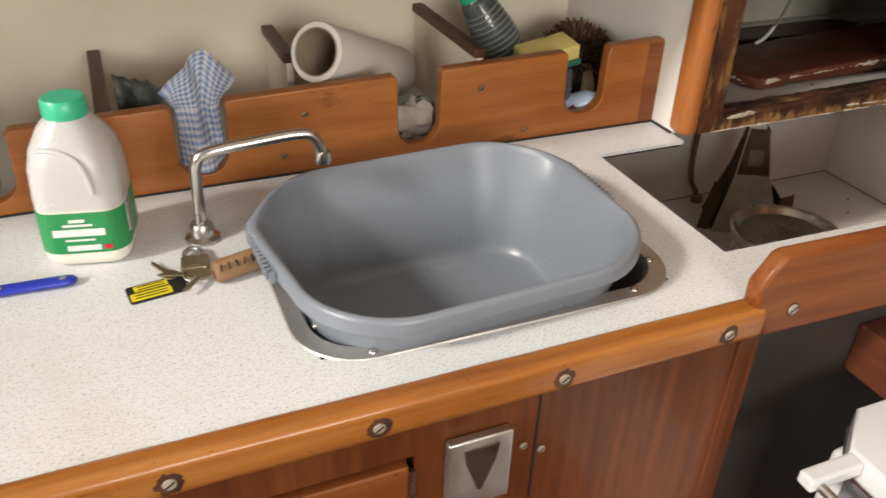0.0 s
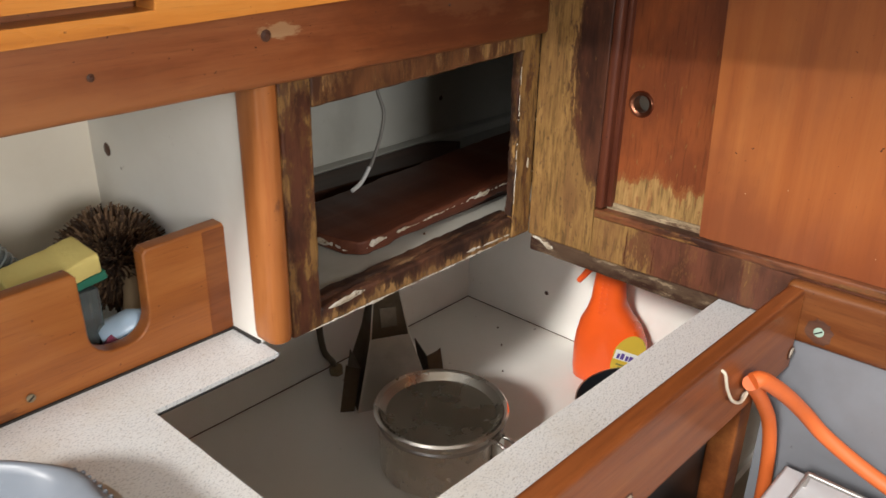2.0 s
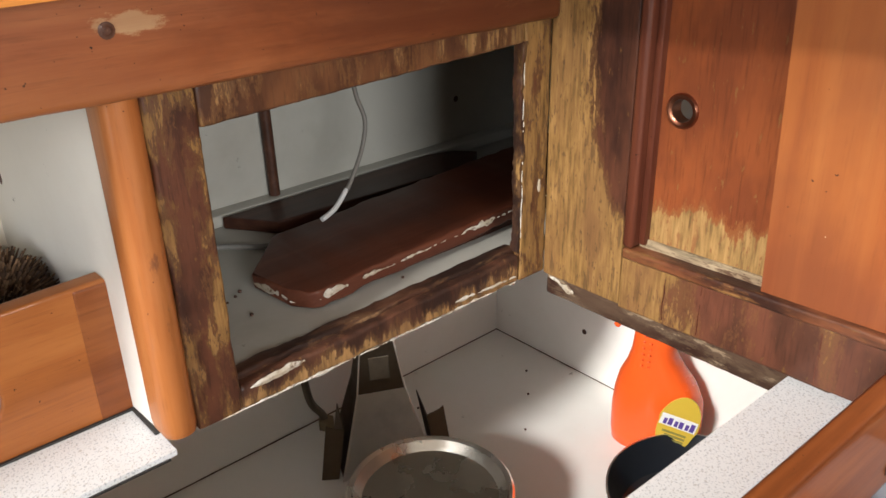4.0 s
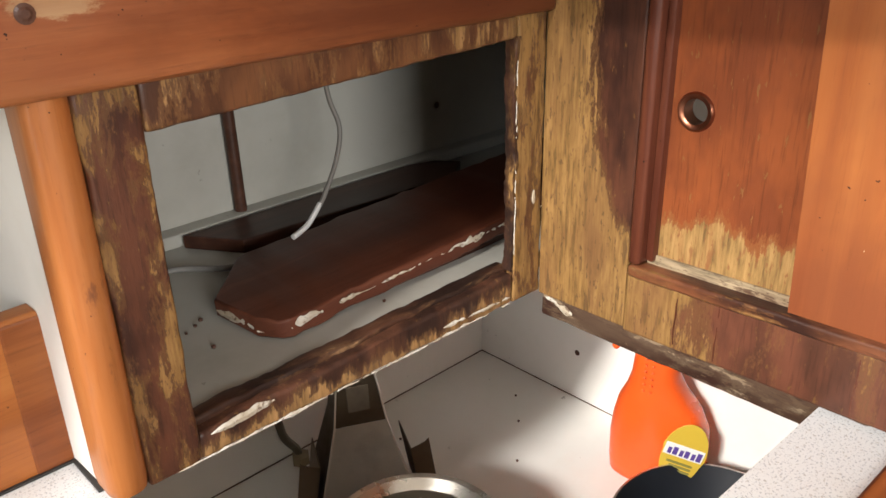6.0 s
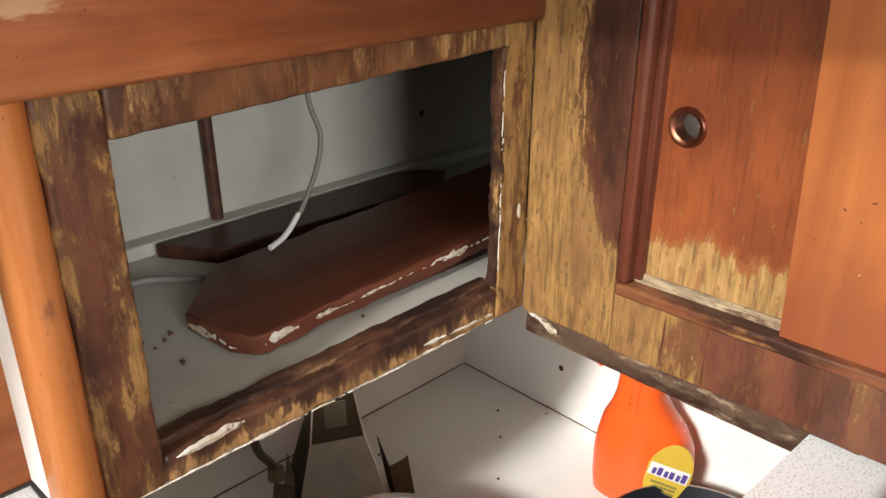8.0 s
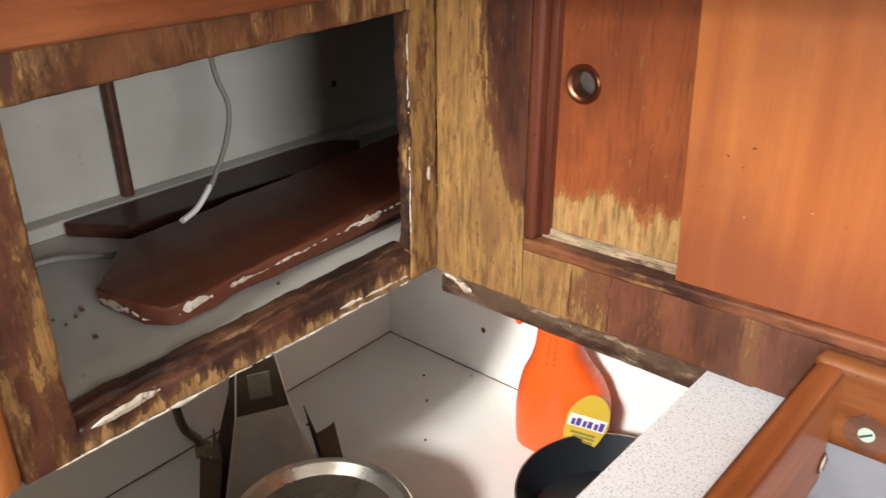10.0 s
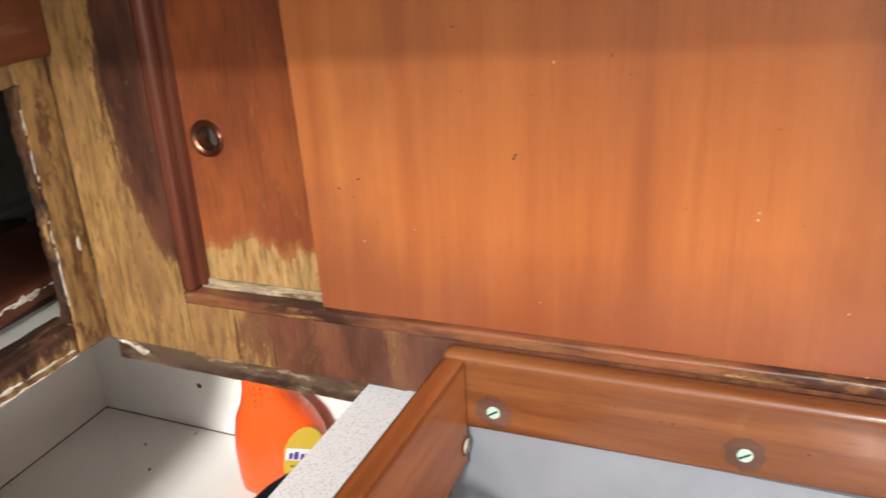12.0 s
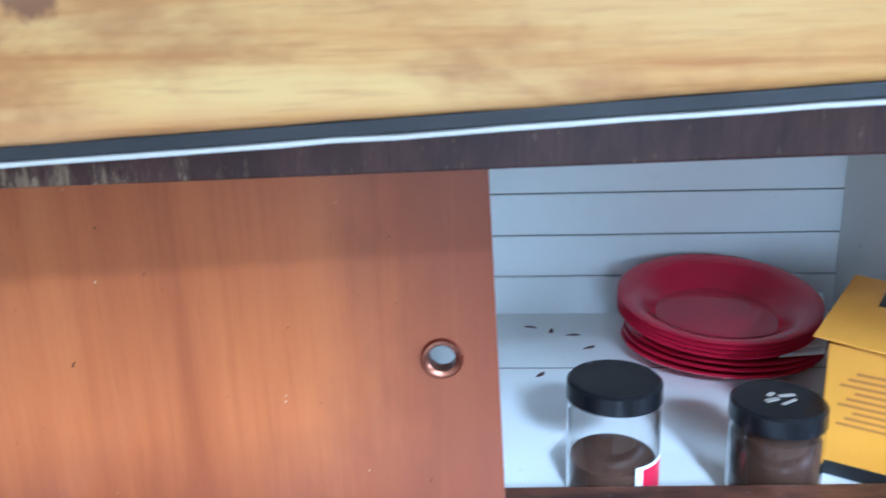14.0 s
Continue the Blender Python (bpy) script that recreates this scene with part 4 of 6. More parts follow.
BOARD_AT = pose(0.85, 0, 0.9315, 0, -2.2, 0) @ pose(-0.85, 0, 0)
part("board", weathered(prism([(0.846, 1.02), (0.851, 0.966), (0.862, 0.949), (0.872, 0.945), (0.93, 0.9475), (1.0, 0.946), (1.35, 0.953), (1.37, 1.075), (0.9, 1.075)], 0.017, BOARD_AT, 0.0025, 3)), RED_BOARD, front_board, smooth=40)
RUN = lambda x, y, z: BOARD_AT @ Vector((x, y, z))
# Added dark strip: stands in for the shade below the tilted board.
part("batten", box(0.9, 1.34, 0.958, 0.985, -0.012, -0.0002, 0.002, m=BOARD_AT), DARK_BOARD, front_board, "added dark strip for the shade under the board")
for k, (x0, x1, h, gap) in enumerate(((0.872, 0.9, 0.009, -0.1), (0.9, 0.96, 0.005, 0.25), (0.96, 1.03, 0.004, 0.25), (1.03, 1.09, 0.008, 0.05), (1.09, 1.2, 0.006, 0.15), (1.2, 1.3, 0.006, 0.2))):
    ragged("chipped_edge", RUN(x0, 0.9445 + 0.0135 * (x0 - 0.872), 0.011), RUN(x1, 0.9445 + 0.0135 * (x1 - 0.872), 0.011), (0, 0, 1), (0, -1, 0), h, front_board, 31 + k, gap, steps=60, label="chipped white painted edge")
ragged("chipped_edge", RUN(0.8445, 1.018, 0.009), RUN(0.8498, 0.966, 0.009), (0, 0, 1), (-1, -0.1, 0), 0.009, front_board, 46, 0.1, steps=40)
ragged("chipped_edge", RUN(0.8498, 0.966, 0.008), RUN(0.871, 0.9445, 0.008), (0, 0, 1), (-0.7, -0.7, 0), 0.012, front_board, 48, -0.05, steps=30)
for k, (x, y) in enumerate(((0.79, 1.03), (0.785, 0.995))):
    clip = thing("cable_clip", (x, y, 0.93), "small clear plastic cable clip on the shelf", "cable clip", "cable clips")
    part("block", box(x - 0.007, x + 0.007, y - 0.006, y + 0.006, 0.93, 0.939, 0.002), MILK, clip)
    part("screw", lathe([(0, 0.003), (0.003, 0.002), (0.004, 0)], pose(x, y, 0.9385), 12), CHROME, clip)

for x, z in ((1.265, 0.999), (0.86, 1.12)):
    part("screw_hole", lathe([(0, 0.0008), (0.0028, 0.0007), (0.0042, 0)], Matrix.Translation((x, 1.196, z)) @ pose(0, 0, 0, 90), 12), CAP_WOOD, cup)
for k, (x, y) in enumerate(((0.815, 1.014), (0.826, 1.02), (0.834, 1.026), (0.812, 1.028), (0.96, 0.943), (0.82, 0.98))):
    speck = thing("crumb", (x, y, 0.93), "small dark crumb on the cupboard shelf", "crumb", "cupboard crumbs")
    bb = bmesh.new()
    bmesh.ops.create_icosphere(bb, subdivisions=1, radius=0.0013 + 0.0004 * (k % 3), matrix=pose(x, y, 0.9309))
    part("grain", bb, CAP_WOOD, speck)

# ---- deep bin below the worktop ----
well = thing("bin_well", (0.95, 0.9, 0.625), "deep white painted bin below the worktop cut-out", "storage bin", kind="structure")
part("base", box(0.54, 1.34, 0.60, 1.19, 0.610, 0.625, 0), WHITE, well)
part("back_side", box(0.54, 1.34, 1.173, 1.19, 0.625, 0.9155, 0), WHITE, well)
part("right_side", box(1.324, 1.34, 0.60, 1.173, 0.625, 0.9155, 0), WHITE, well)
part("right_top", box(1.324, 1.34, 0.60, 0.895, 0.9155, 0.9495, 0), WHITE, well)
part("left_side", box(0.54, 0.556, 0.66, 1.173, 0.625, 0.88, 0), WHITE, well)
part("front_side", box(0.573, 1.324, 0.605, 0.622, 0.625, 0.88, 0), WHITE, well)
part("batten", box(1.314, 1.3245, 0.622, 1.173, 0.835, 0.90, 0.002), WHITE, well, "white batten along the side")
seam = box(0.556, 1.324, 1.1718, 1.174, 0.6248, 0.626, 0, wobble=0.0004, cuts=60)
box(1.3228, 1.3245, 0.622, 1.173, 0.6248, 0.626, 0, bm=seam, wobble=0.0004, cuts=60)
part("seam", seam, CAP_WOOD, well, "dirty seam round the base")

for y, z in ((1.003, 0.693), (0.72, 0.76)):
    part("screw_hole", lathe([(0, 0.0008), (0.0025, 0.0007), (0.004, 0)], Matrix.Translation((1.324, y, z)) @ pose(0, 0, 0, 0, -90, 0), 12), CAP_WOOD, well)

# ---- narrow strip fiddle, and the cooker recess under it ----
strip = thing("strip_fiddle", (0.8, 0.58, 0.9), "red-orange varnished fiddle rail with a bevelled end", "fiddle board", kind="structure")
ASKEW = 0.027
rail_bm = prism([(0.530, 0.902), (0.548, 0.866), (1.0825, 0.866), (1.0825, 0.955), (0.556, 0.955), (0.548, 0.952), (0.530, 0.925)], 0.020, on_y(0.548), 0.006, 4)
for v in rail_bm.verts:
    v.co.y -= ASKEW * (v.co.x - 0.733)
part("rail", rail_bm, FIDDLE_DARK, strip, smooth=45)
for x in (0.575, 0.768, 0.965, 1.075):
    screw_head("screw", (x, 0.5478 - ASKEW * (x - 0.733), 0.893 if x < 0.6 else 0.887), (0, -1, 0), 0.0058, strip)
part("back_board", box(0.573, 1.085, 0.598, 0.606, 0.05, 0.882, 0), DARK_PANEL, strip, "dark grey panel behind the cooker")
part("corner_batten", box(1.05, 1.085, 0.5675, 0.5975, 0.3, 0.897, 0.005, 3), FIDDLE_DARK, strip)
hook = thing("cup_hook", (0.93, 0.56, 0.89), "white plastic-coated cup hook screwed into the rail", "hook")
part("hook", tube([(0.905, 0.5495, 0.942), (0.906, 0.541, 0.941), (0.914, 0.539, 0.922), (0.93, 0.538, 0.902), (0.954, 0.538, 0.889), (0.972, 0.539, 0.894)], 0.0015, 10, smooth_steps=5), plastic("beige_coating", (0.6, 0.54, 0.42), 0.4), hook, smooth=60)
block = thing("wooden_block", (0.8, 0.55, 0.76), "red-brown wooden block screwed behind the cooker", "wooden block")
part("block", box(0.745, 0.862, 0.49, 0.5975, 0.735, 0.80, 0.003, 2), BLOCK_WOOD, block)
for x, y in ((0.80, 0.552), (0.835, 0.548)):
    screw_head("screw", (x, y, 0.80), (0, 0, 1), 0.0065, block, SCREW, False)

# ---- sliding-door bulkhead ----
def sloped(bm):
    """The locker front rises gently towards the cabin's middle line."""
    for v in bm.verts:
        v.co.z += SLANT * (0.67 - v.co.y)
    return bm


SLANT = 0.02
bulk = thing("locker_front", (1.11, 0.3, 0.9), "varnished locker front with sliding doors and water-stained frame", "locker", kind="structure")
STILE_WEAR = worn("stained_locker_stile", 2, lambda a: a.math("MINIMUM", 0.72, a.math("ADD", a.math("MULTIPLY", a.math("MAXIMUM", 0.0, a.math("SUBTRACT", 1.055, a.axis(2))), 7.5), a.math("ADD", 0.5, a.math("MULTIPLY", a.math("SUBTRACT", a.axis(1), 0.842), 14.0)))), 0.5, patch=0.95)
RAIL_WEAR = worn("stained_locker_rail", 2, lambda a: a.math("MAXIMUM", 0.38, a.math("ADD", 0.48, a.math("MULTIPLY", a.math("SUBTRACT", a.axis(1), 0.725), 3.2))), 0.5, patch=0.85, size=30.0, red=(0.14, 0.05, 0.028), dark=(0.075, 0.03, 0.018))
RAIL_EDGE = worn("stained_rail_lip", 1, lambda a: a.math("ADD", 0.37, 0.0), 0.4, red=(0.2, 0.07, 0.03))
part("stile", box(1.104, 1.126, 0.80, 0.8935, 0.903, 1.30, 0.002, 2), STILE_WEAR, bulk)
part("moulding", box(1.1025, 1.130, 0.789, 0.8, 0.964, 1.3, 0.004, 3), DARK_TRIM, bulk, "dark moulding beside the track", smooth=45)
part("moulding", box(1.112, 1.130, 0.782, 0.789, 0.967, 1.3, 0.002, 2), DARK_TRIM, bulk, smooth=45)
part("bottom_rail", sloped(box(1.104, 1.14, -0.4, 0.80, 0.903, 0.957, 0.002, 2)), RAIL_WEAR, bulk)
part("rail_lip", sloped(box(1.102, 1.1265, -0.4, 0.7995, 0.955, 0.9655, 0.003, 3, wobble=0.0005, cuts=50)), RAIL_EDGE, bulk, smooth=40)
for y, z0 in ((0.752, 0.9055), (0.716, 0.9055), (0.612, 0.9055)):
    part("crack", box(1.1037, 1.1045, y - 0.0004, y + 0.0004, z0, 0.954, 0, wobble=0.0009, cuts=24), DARK_TRIM, bulk, "dark crack in the veneer")
part("dark_foot", box(1.110, 1.13, 0.6, 0.8935, 0.878, 0.904, 0.003, 2, wobble=0.001, cuts=30), worn("rotten_foot", 1, lambda a: a.math("ADD", 0.42, 0.0), 0.35, size=60.0, ochre=(0.25, 0.18, 0.11), red=(0.09, 0.055, 0.035)), bulk, "dark mouldy lower edge", smooth=40)
ragged("paint_chip", (1.1085, 0.889, 0.9), (1.1085, 0.855, 0.89), (0, 0, 1), (-1, 0, 0), 0.011, bulk, 41, -0.2, steps=26)
track = box(1.1168, 1.1192, -0.4, 0.79, 0.957, 0.974, 0.0006)
box(1.1258, 1.152, -0.4, 0.79, 0.957, 0.966, 0.001, bm=track)
part("track", sloped(track), worn("bare_track", 1, lambda a: a.math("ADD", 0.5, a.math("MULTIPLY", a.math("SUBTRACT", a.axis(1), 0.5), 0.7)), ochre=(0.33, 0.25, 0.15), red=(0.12, 0.045, 0.022)), bulk, "worn grooved sliding track")
part("head_rail", sloped(box(1.104, 1.126, -0.4, 0.80, 1.228, 1.30, 0.002)), worn("stained_head_rail", 2, lambda a: a.math("ADD", a.math("MULTIPLY", a.math("SUBTRACT", 1.262, a.axis(2)), 4.0), a.math("MINIMUM", 0.44, a.math("ADD", 0.3, a.math("MULTIPLY", a.math("SUBTRACT", a.axis(1), 0.45), 0.9)))), 0.5, ochre=(0.27, 0.19, 0.11), red=(0.085, 0.042, 0.032), dark=(0.05, 0.025, 0.02), size=80.0), bulk)


def hole_panel(name, x0, x1, y0, y1, z0, z1, hy, hz, r, material, parent, label, lean=0.0):
    """A panel facing -x with a round finger hole through it."""
    n = 32
    b = bmesh.new()

    def edge(a):
        c, s = math.cos(a), math.sin(a)
        t = min((y1 - hy) / c if c > 1e-9 else 9, (y0 - hy) / c if c < -1e-9 else 9, (z1 - hz) / s if s > 1e-9 else 9, (z0 - hz) / s if s < -1e-9 else 9)
        return hy + c * t, hz + s * t
    angles = sorted([2 * math.pi * k / n for k in range(n)] + [math.atan2(q - hz, p - hy) % (2 * math.pi) for p in (y0, y1) for q in (z0, z1)])
    rings = []
    for x in (x0, x1):
        rings.append([b.verts.new((x, *edge(a))) for a in angles])
        rings.append([b.verts.new((x, hy + r * math.cos(a), hz + r * math.sin(a))) for a in angles])
    k = len(angles)
    for r0, r1 in ((rings[0], rings[1]), (rings[1], rings[3]), (rings[3], rings[2]), (rings[2], rings[0])):
        for i in range(k):
            b.faces.new([r0[i], r0[(i + 1) % k], r1[(i + 1) % k], r1[i]])
    bmesh.ops.recalc_face_normals(b, faces=b.faces)
    for v in b.verts:
        v.co.y += lean * (v.co.z - hz)
    sloped(b)
    panel = part(name, b, material, parent, label)
    ring = lathe([(r + 0.0042, 0.0), (r + 0.0042, 0.0012), (r + 0.003, 0.0028), (r + 0.001, 0.0028), (r - 0.001, 0.0012), (r - 0.001, -0.012)], Matrix.Translation((x0, hy, hz + SLANT * (0.67 - hy))) @ pose(0, 0, 0, 0, -90, 0), 32)
    part("finger_ring", ring, COPPER, panel, "bronze finger-pull ring", smooth=45)
    return panel


rear_door = thing("sliding_door", (1.142, 0.6, 0.964), "red-brown ply sliding door with bare water-damaged foot", "sliding door", "sliding doors")
REAR_PLY = worn("water_damaged_ply", 2, lambda a: a.math("ADD", 0.5, a.math("MULTIPLY", a.math("SUBTRACT", 1.003, a.axis(2)), 12.0)), 0.5, red=(0.25, 0.068, 0.021), dark=(0.17, 0.046, 0.017), ochre=(0.32, 0.185, 0.062), size=24.0, patch=1.05)
hole_panel("panel", 1.1195, 1.1255, 0.33, 0.7825, 0.9665, 1.2275, 0.762, 1.0963, 0.0108, REAR_PLY, rear_door, "ply door panel")
front_door = thing("sliding_door", (1.13, 0.45, 0.964), "orange-brown ply sliding door with a bronze finger ring", "sliding door", "sliding doors")
hole_panel("panel", 1.1085, 1.1165, 0.2045, 0.672, 0.966, 1.2275, 0.2435, 1.096, 0.0108, SLIDER_WOOD, front_door, "ply door panel", 0.035)

# ---- locker behind the sliding doors ----
locker = thing("locker_inside", (1.3, 0.0, 0.95), "white planked inside of the locker", "locker", kind="structure")
part("shelf", box(1.1525, 1.66, -0.4, 0.79, 0.92, 0.935, 0), WHITE, locker, "white painted locker shelf with rust marks")
for k in range(6):
    part("plank", box(1.652, 1.666, -0.4, 0.79, 0.9322 + 0.0579 * k, 0.9322 + 0.0579 * (k + 1) - 0.0018, 0.0014), WHITE, locker)
part("lid", box(1.1265, 1.652, -0.4, 0.79, 1.262, 1.275, 0), WHITE, locker)
part("end_panel", box(1.153, 1.6515, -0.262, -0.249, 0.935, 1.262, 0), WHITE, locker)
part("far_panel", box(1.153, 1.6515, 0.786, 0.798, 0.935, 1.262, 0), WHITE, locker)

# ---- beam over the locker ----
beam = thing("deck_beam", (1.05, 0.2, 1.3), "pale pine beam edged with black and white trim", "beam", kind="structure")
SLOPE = Matrix.Translation((0.925, 0.25, 1.2835)) @ pose(0, 0, 0, -2.9, 0, 0)
part("beam", box(0.0, 0.7, -0.9, 0.595, 0.008, 0.30, 0.006, 3, m=SLOPE, wobble=0.0006, cuts=50), PINE, beam, smooth=45)
part("black_trim", box(0.003, 0.05, -0.9, 0.595, 0.0015, 0.008, 0.001, m=SLOPE), SEALANT, beam, "black rubber strip")
part("white_trim", box(-0.001, 0.045, -0.9, 0.595, -0.0006, 0.0014, 0.0006, m=SLOPE, wobble=0.0008, cuts=60), plastic("aged_white_edging", (0.5, 0.47, 0.41), 0.5), beam, "white edging strip")

# ---- fiddle in front of the locker ----
gfid = thing("locker_fiddle", (1.09, 0.2, 0.9), "orange varnished fiddle rail with green-stained screws", "fiddle board", kind="structure")
part("rail", sloped(box(1.083, 1.1015, -0.4, 0.5595, 0.893, 0.956, 0.008, 4)), FIDDLE_ACROSS, gfid, smooth=45)
VERDIGRIS = paint("verdigris_screw", (0.34, 0.47, 0.38), (0.25, 0.3, 0.22), rough=0.5)
for y in (0.519, 0.348, 0.18, 0.0):
    screw_head("screw", (1.0828, y, 0.9125 + SLANT * (0.67 - y)), (-1, 0, 0), 0.0052, gfid, VERDIGRIS, 1.9)
part("grey_board", box(1.092, 1.104, -0.4, 0.5575, 0.2, 0.895, 0), GREY_PAINT, gfid, "pale grey board behind the cooker")

# ---- cooker ----
cooker = thing("cooker", (0.85, 0.25, 0.3), "white enamel galley cooker with a wire pan grid", "cooker")
part("body", box(0.625, 1.045, 0.0, 0.50, 0.32, 0.745, 0.012, 4), ENAMEL, cooker, smooth=45)
part("hob_top", prism([(0.612, 0.0), (1.05, 0.0), (1.05, 0.512), (0.662, 0.512), (0.612, 0.472)], 0.03, pose(0, 0, 0.745), 0.004, 3), ENAMEL, cooker, smooth=45)
part("steel_edge", prism([(0.610, -0.002), (1.052, -0.002), (1.052, 0.514), (0.661, 0.514), (0.610, 0.473)], 0.004, pose(0, 0, 0.744), 0.001), STEEL, cooker)
part("grey_fascia", box(0.618, 0.626, 0.02, 0.47, 0.6, 0.742, 0.002), GREY_PAINT, cooker)
part("rail_knob", box(0.548, 0.612, 0.452, 0.470, 0.757, 0.772, 0.003), ENAMEL, cooker, "white rail bracket")
part("towel_rail", tube([(0.56, 0.462, 0.762), (0.558, 0.3, 0.762), (0.56, 0.02, 0.762)], 0.005, 12), STEEL, cooker, smooth=60)
grid = part("pan_grid", tube([(0.70, 0.03, 0.79), (0.70, 0.485, 0.79), (1.03, 0.485, 0.79), (1.03, 0.03, 0.79), (0.70, 0.03, 0.79)], 0.003, 8), STEEL, cooker, "wire pan grid", smooth=60)
for k in range(6):
    part("grid_wire", tube([(0.70, 0.09 + 0.068 * k, 0.79), (1.03, 0.09 + 0.068 * k, 0.79)], 0.0024, 8), STEEL, grid, smooth=60)
for x in (0.70, 0.865, 1.03):
    part("grid_foot", tube([(x, 0.485, 0.79), (x, 0.487, 0.774)], 0.003, 8), STEEL, grid)
for x, y in ((0.79, 0.36), (0.95, 0.36), (0.79, 0.14), (0.95, 0.14)):
    part("burner", lathe([(0, 0.012), (0.028, 0.012), (0.032, 0.006), (0.036, 0.0)], pose(x, y, 0.7745), 24), NONSTICK, cooker, smooth=40)

hose = thing("gas_hose", (1.03, 0.52, 0.8), "orange rubber gas hose looped behind the cooker", "hose")
part("hose", tube([(0.952, 0.531, 0.915), (0.962, 0.526, 0.914), (0.997, 0.515, 0.887), (1.04, 0.504, 0.848), (1.058, 0.484, 0.82), (1.066, 0.44, 0.795), (1.066, 0.36, 0.77)], 0.0078, 16, smooth_steps=6), HOSE, hose, smooth=60)
part("hose_tail", tube([(0.953, 0.533, 0.912), (0.97, 0.534, 0.898), (1.002, 0.534, 0.866), (1.04, 0.534, 0.82), (1.058, 0.532, 0.76), (1.062, 0.53, 0.66)], 0.0072, 16, smooth_steps=6), HOSE, hose, smooth=60)

# ---- things on the worktop ----
bottle = thing("milk_bottle", (-0.022, 0.872, TOP), "translucent milk bottle with a green cap and label, half full", "bottle")
BOT = pose(-0.022, 0.872, TOP, 0, 0, -12) @ Matrix.Diagonal((1.0, 1.0, 0.93, 1.0))


def bottle_ring(w, d, r, z):
    return ring3(w, d, r, z, 6)


part("filled_base", loft([bottle_ring(0.062, 0.062, 0.014, 0.0), bottle_ring(0.074, 0.074, 0.018, 0.004), bottle_ring(0.078, 0.078, 0.018, 0.012), bottle_ring(0.078, 0.078, 0.018, 0.066)], BOT, True, False), MILK_LOW, bottle, "milk-filled lower half", smooth=45)
part("upper_body", loft([bottle_ring(0.078, 0.078, 0.018, 0.066), bottle_ring(0.078, 0.078, 0.018, 0.078), bottle_ring(0.0785, 0.0785, 0.020, 0.081), bottle_ring(0.077, 0.077, 0.022, 0.104), bottle_ring(0.071, 0.071, 0.025, 0.122), bottle_ring(0.054, 0.054, 0.023, 0.14), bottle_ring(0.038, 0.038, 0.0185, 0.150), bottle_ring(0.034, 0.034, 0.0165, 0.156)], BOT, False, True), MILK, bottle, "empty translucent upper half", smooth=50)
part("cap", lathe([(0, 0.0), (0.0195, 0.0), (0.0198, 0.004), (0.0195, 0.015), (0.0175, 0.018), (0, 0.018)], BOT @ pose(0, 0, 0.151), 36), GREEN, bottle, "green screw cap", smooth=40)
label = part("label", loft([bottle_ring(0.0796, 0.0796, 0.0185, 0.018), bottle_ring(0.0796, 0.0796, 0.0185, 0.064)], BOT, False, False), LABEL_GREEN, bottle, "green paper label")
part("handle", tube([BOT @ Vector(p) for p in ((-0.022, -0.029, 0.127), (-0.008, -0.0325, 0.1265), (0.008, -0.0365, 0.119), (0.0155, -0.0385, 0.104), (0.0185, -0.0385, 0.084))], 0.0028, 14, smooth_steps=5), MILK, bottle, "moulded grip", smooth=60)
FACE = BOT @ Matrix.Translation((0, -0.0402, 0)) @ Matrix(((1, 0, 0, 0), (0, 0, -1, 0), (0, 1, 0, 0), (0, 0, 0, 1)))
for x0, x1, z0, z1 in ((-0.024, 0.022, 0.038, 0.046), (-0.014, 0.012, 0.049, 0.0515), (-0.014, 0.012, 0.0325, 0.0345), (-0.008, 0.006, 0.0535, 0.057), (-0.014, 0.016, 0.0215, 0.0275)):
    part("print_bar", box(x0, x1, z0, z1, 0, 0.0004, 0, m=FACE), LABEL_WHITE, label)
part("print_block", box(0.019, 0.026, 0.022, 0.027, 0, 0.0004, 0, m=FACE), RED, label)
SIDE = BOT @ Matrix.Translation((0.0402, 0, 0)) @ Matrix(((0, 0, 1, 0), (1, 0, 0, 0), (0, 1, 0, 0), (0, 0, 0, 1)))
part("code_field", box(-0.022, -0.006, 0.03, 0.068, 0, 0.0005, 0, m=SIDE), LABEL_WHITE, label)
for k in range(9):
    part("code_bar", box(-0.021, -0.007, 0.032 + 0.0038 * k, 0.0338 + 0.0038 * k, 0.0005, 0.0008, 0, m=SIDE), BLACK, label)

knife = thing("table_knife", (-0.08, 0.81, TOP), "blue plastic handle of a knife lying on the worktop", "knife")
part("handle", loft([[(x, y, z) for y, z in [(0.0075 * s * math.cos(a), 0.0046 + 0.0045 * s * math.sin(a)) for a in [2 * math.pi * k / 14 for k in range(14)]]] for s, x in ((0.3, 0.0), (0.8, -0.003), (1.0, -0.01), (0.95, -0.05), (1.0, -0.09), (0.7, -0.1))], pose(-0.040, 0.81, TOP, 0, 0, -2)), BLUE, knife, smooth=60)
part("blade", box(-0.27, -0.139, 0.801, 0.817, TOP + 0.004, TOP + 0.0055, 0.0006), STEEL, knife)
for x in (-0.052, -0.105):
    part("rivet", lathe([(0, 0.001), (0.003, 0.0005), (0.0033, 0)], pose(x, 0.8095, TOP + 0.0088), 12), CHROME, knife)

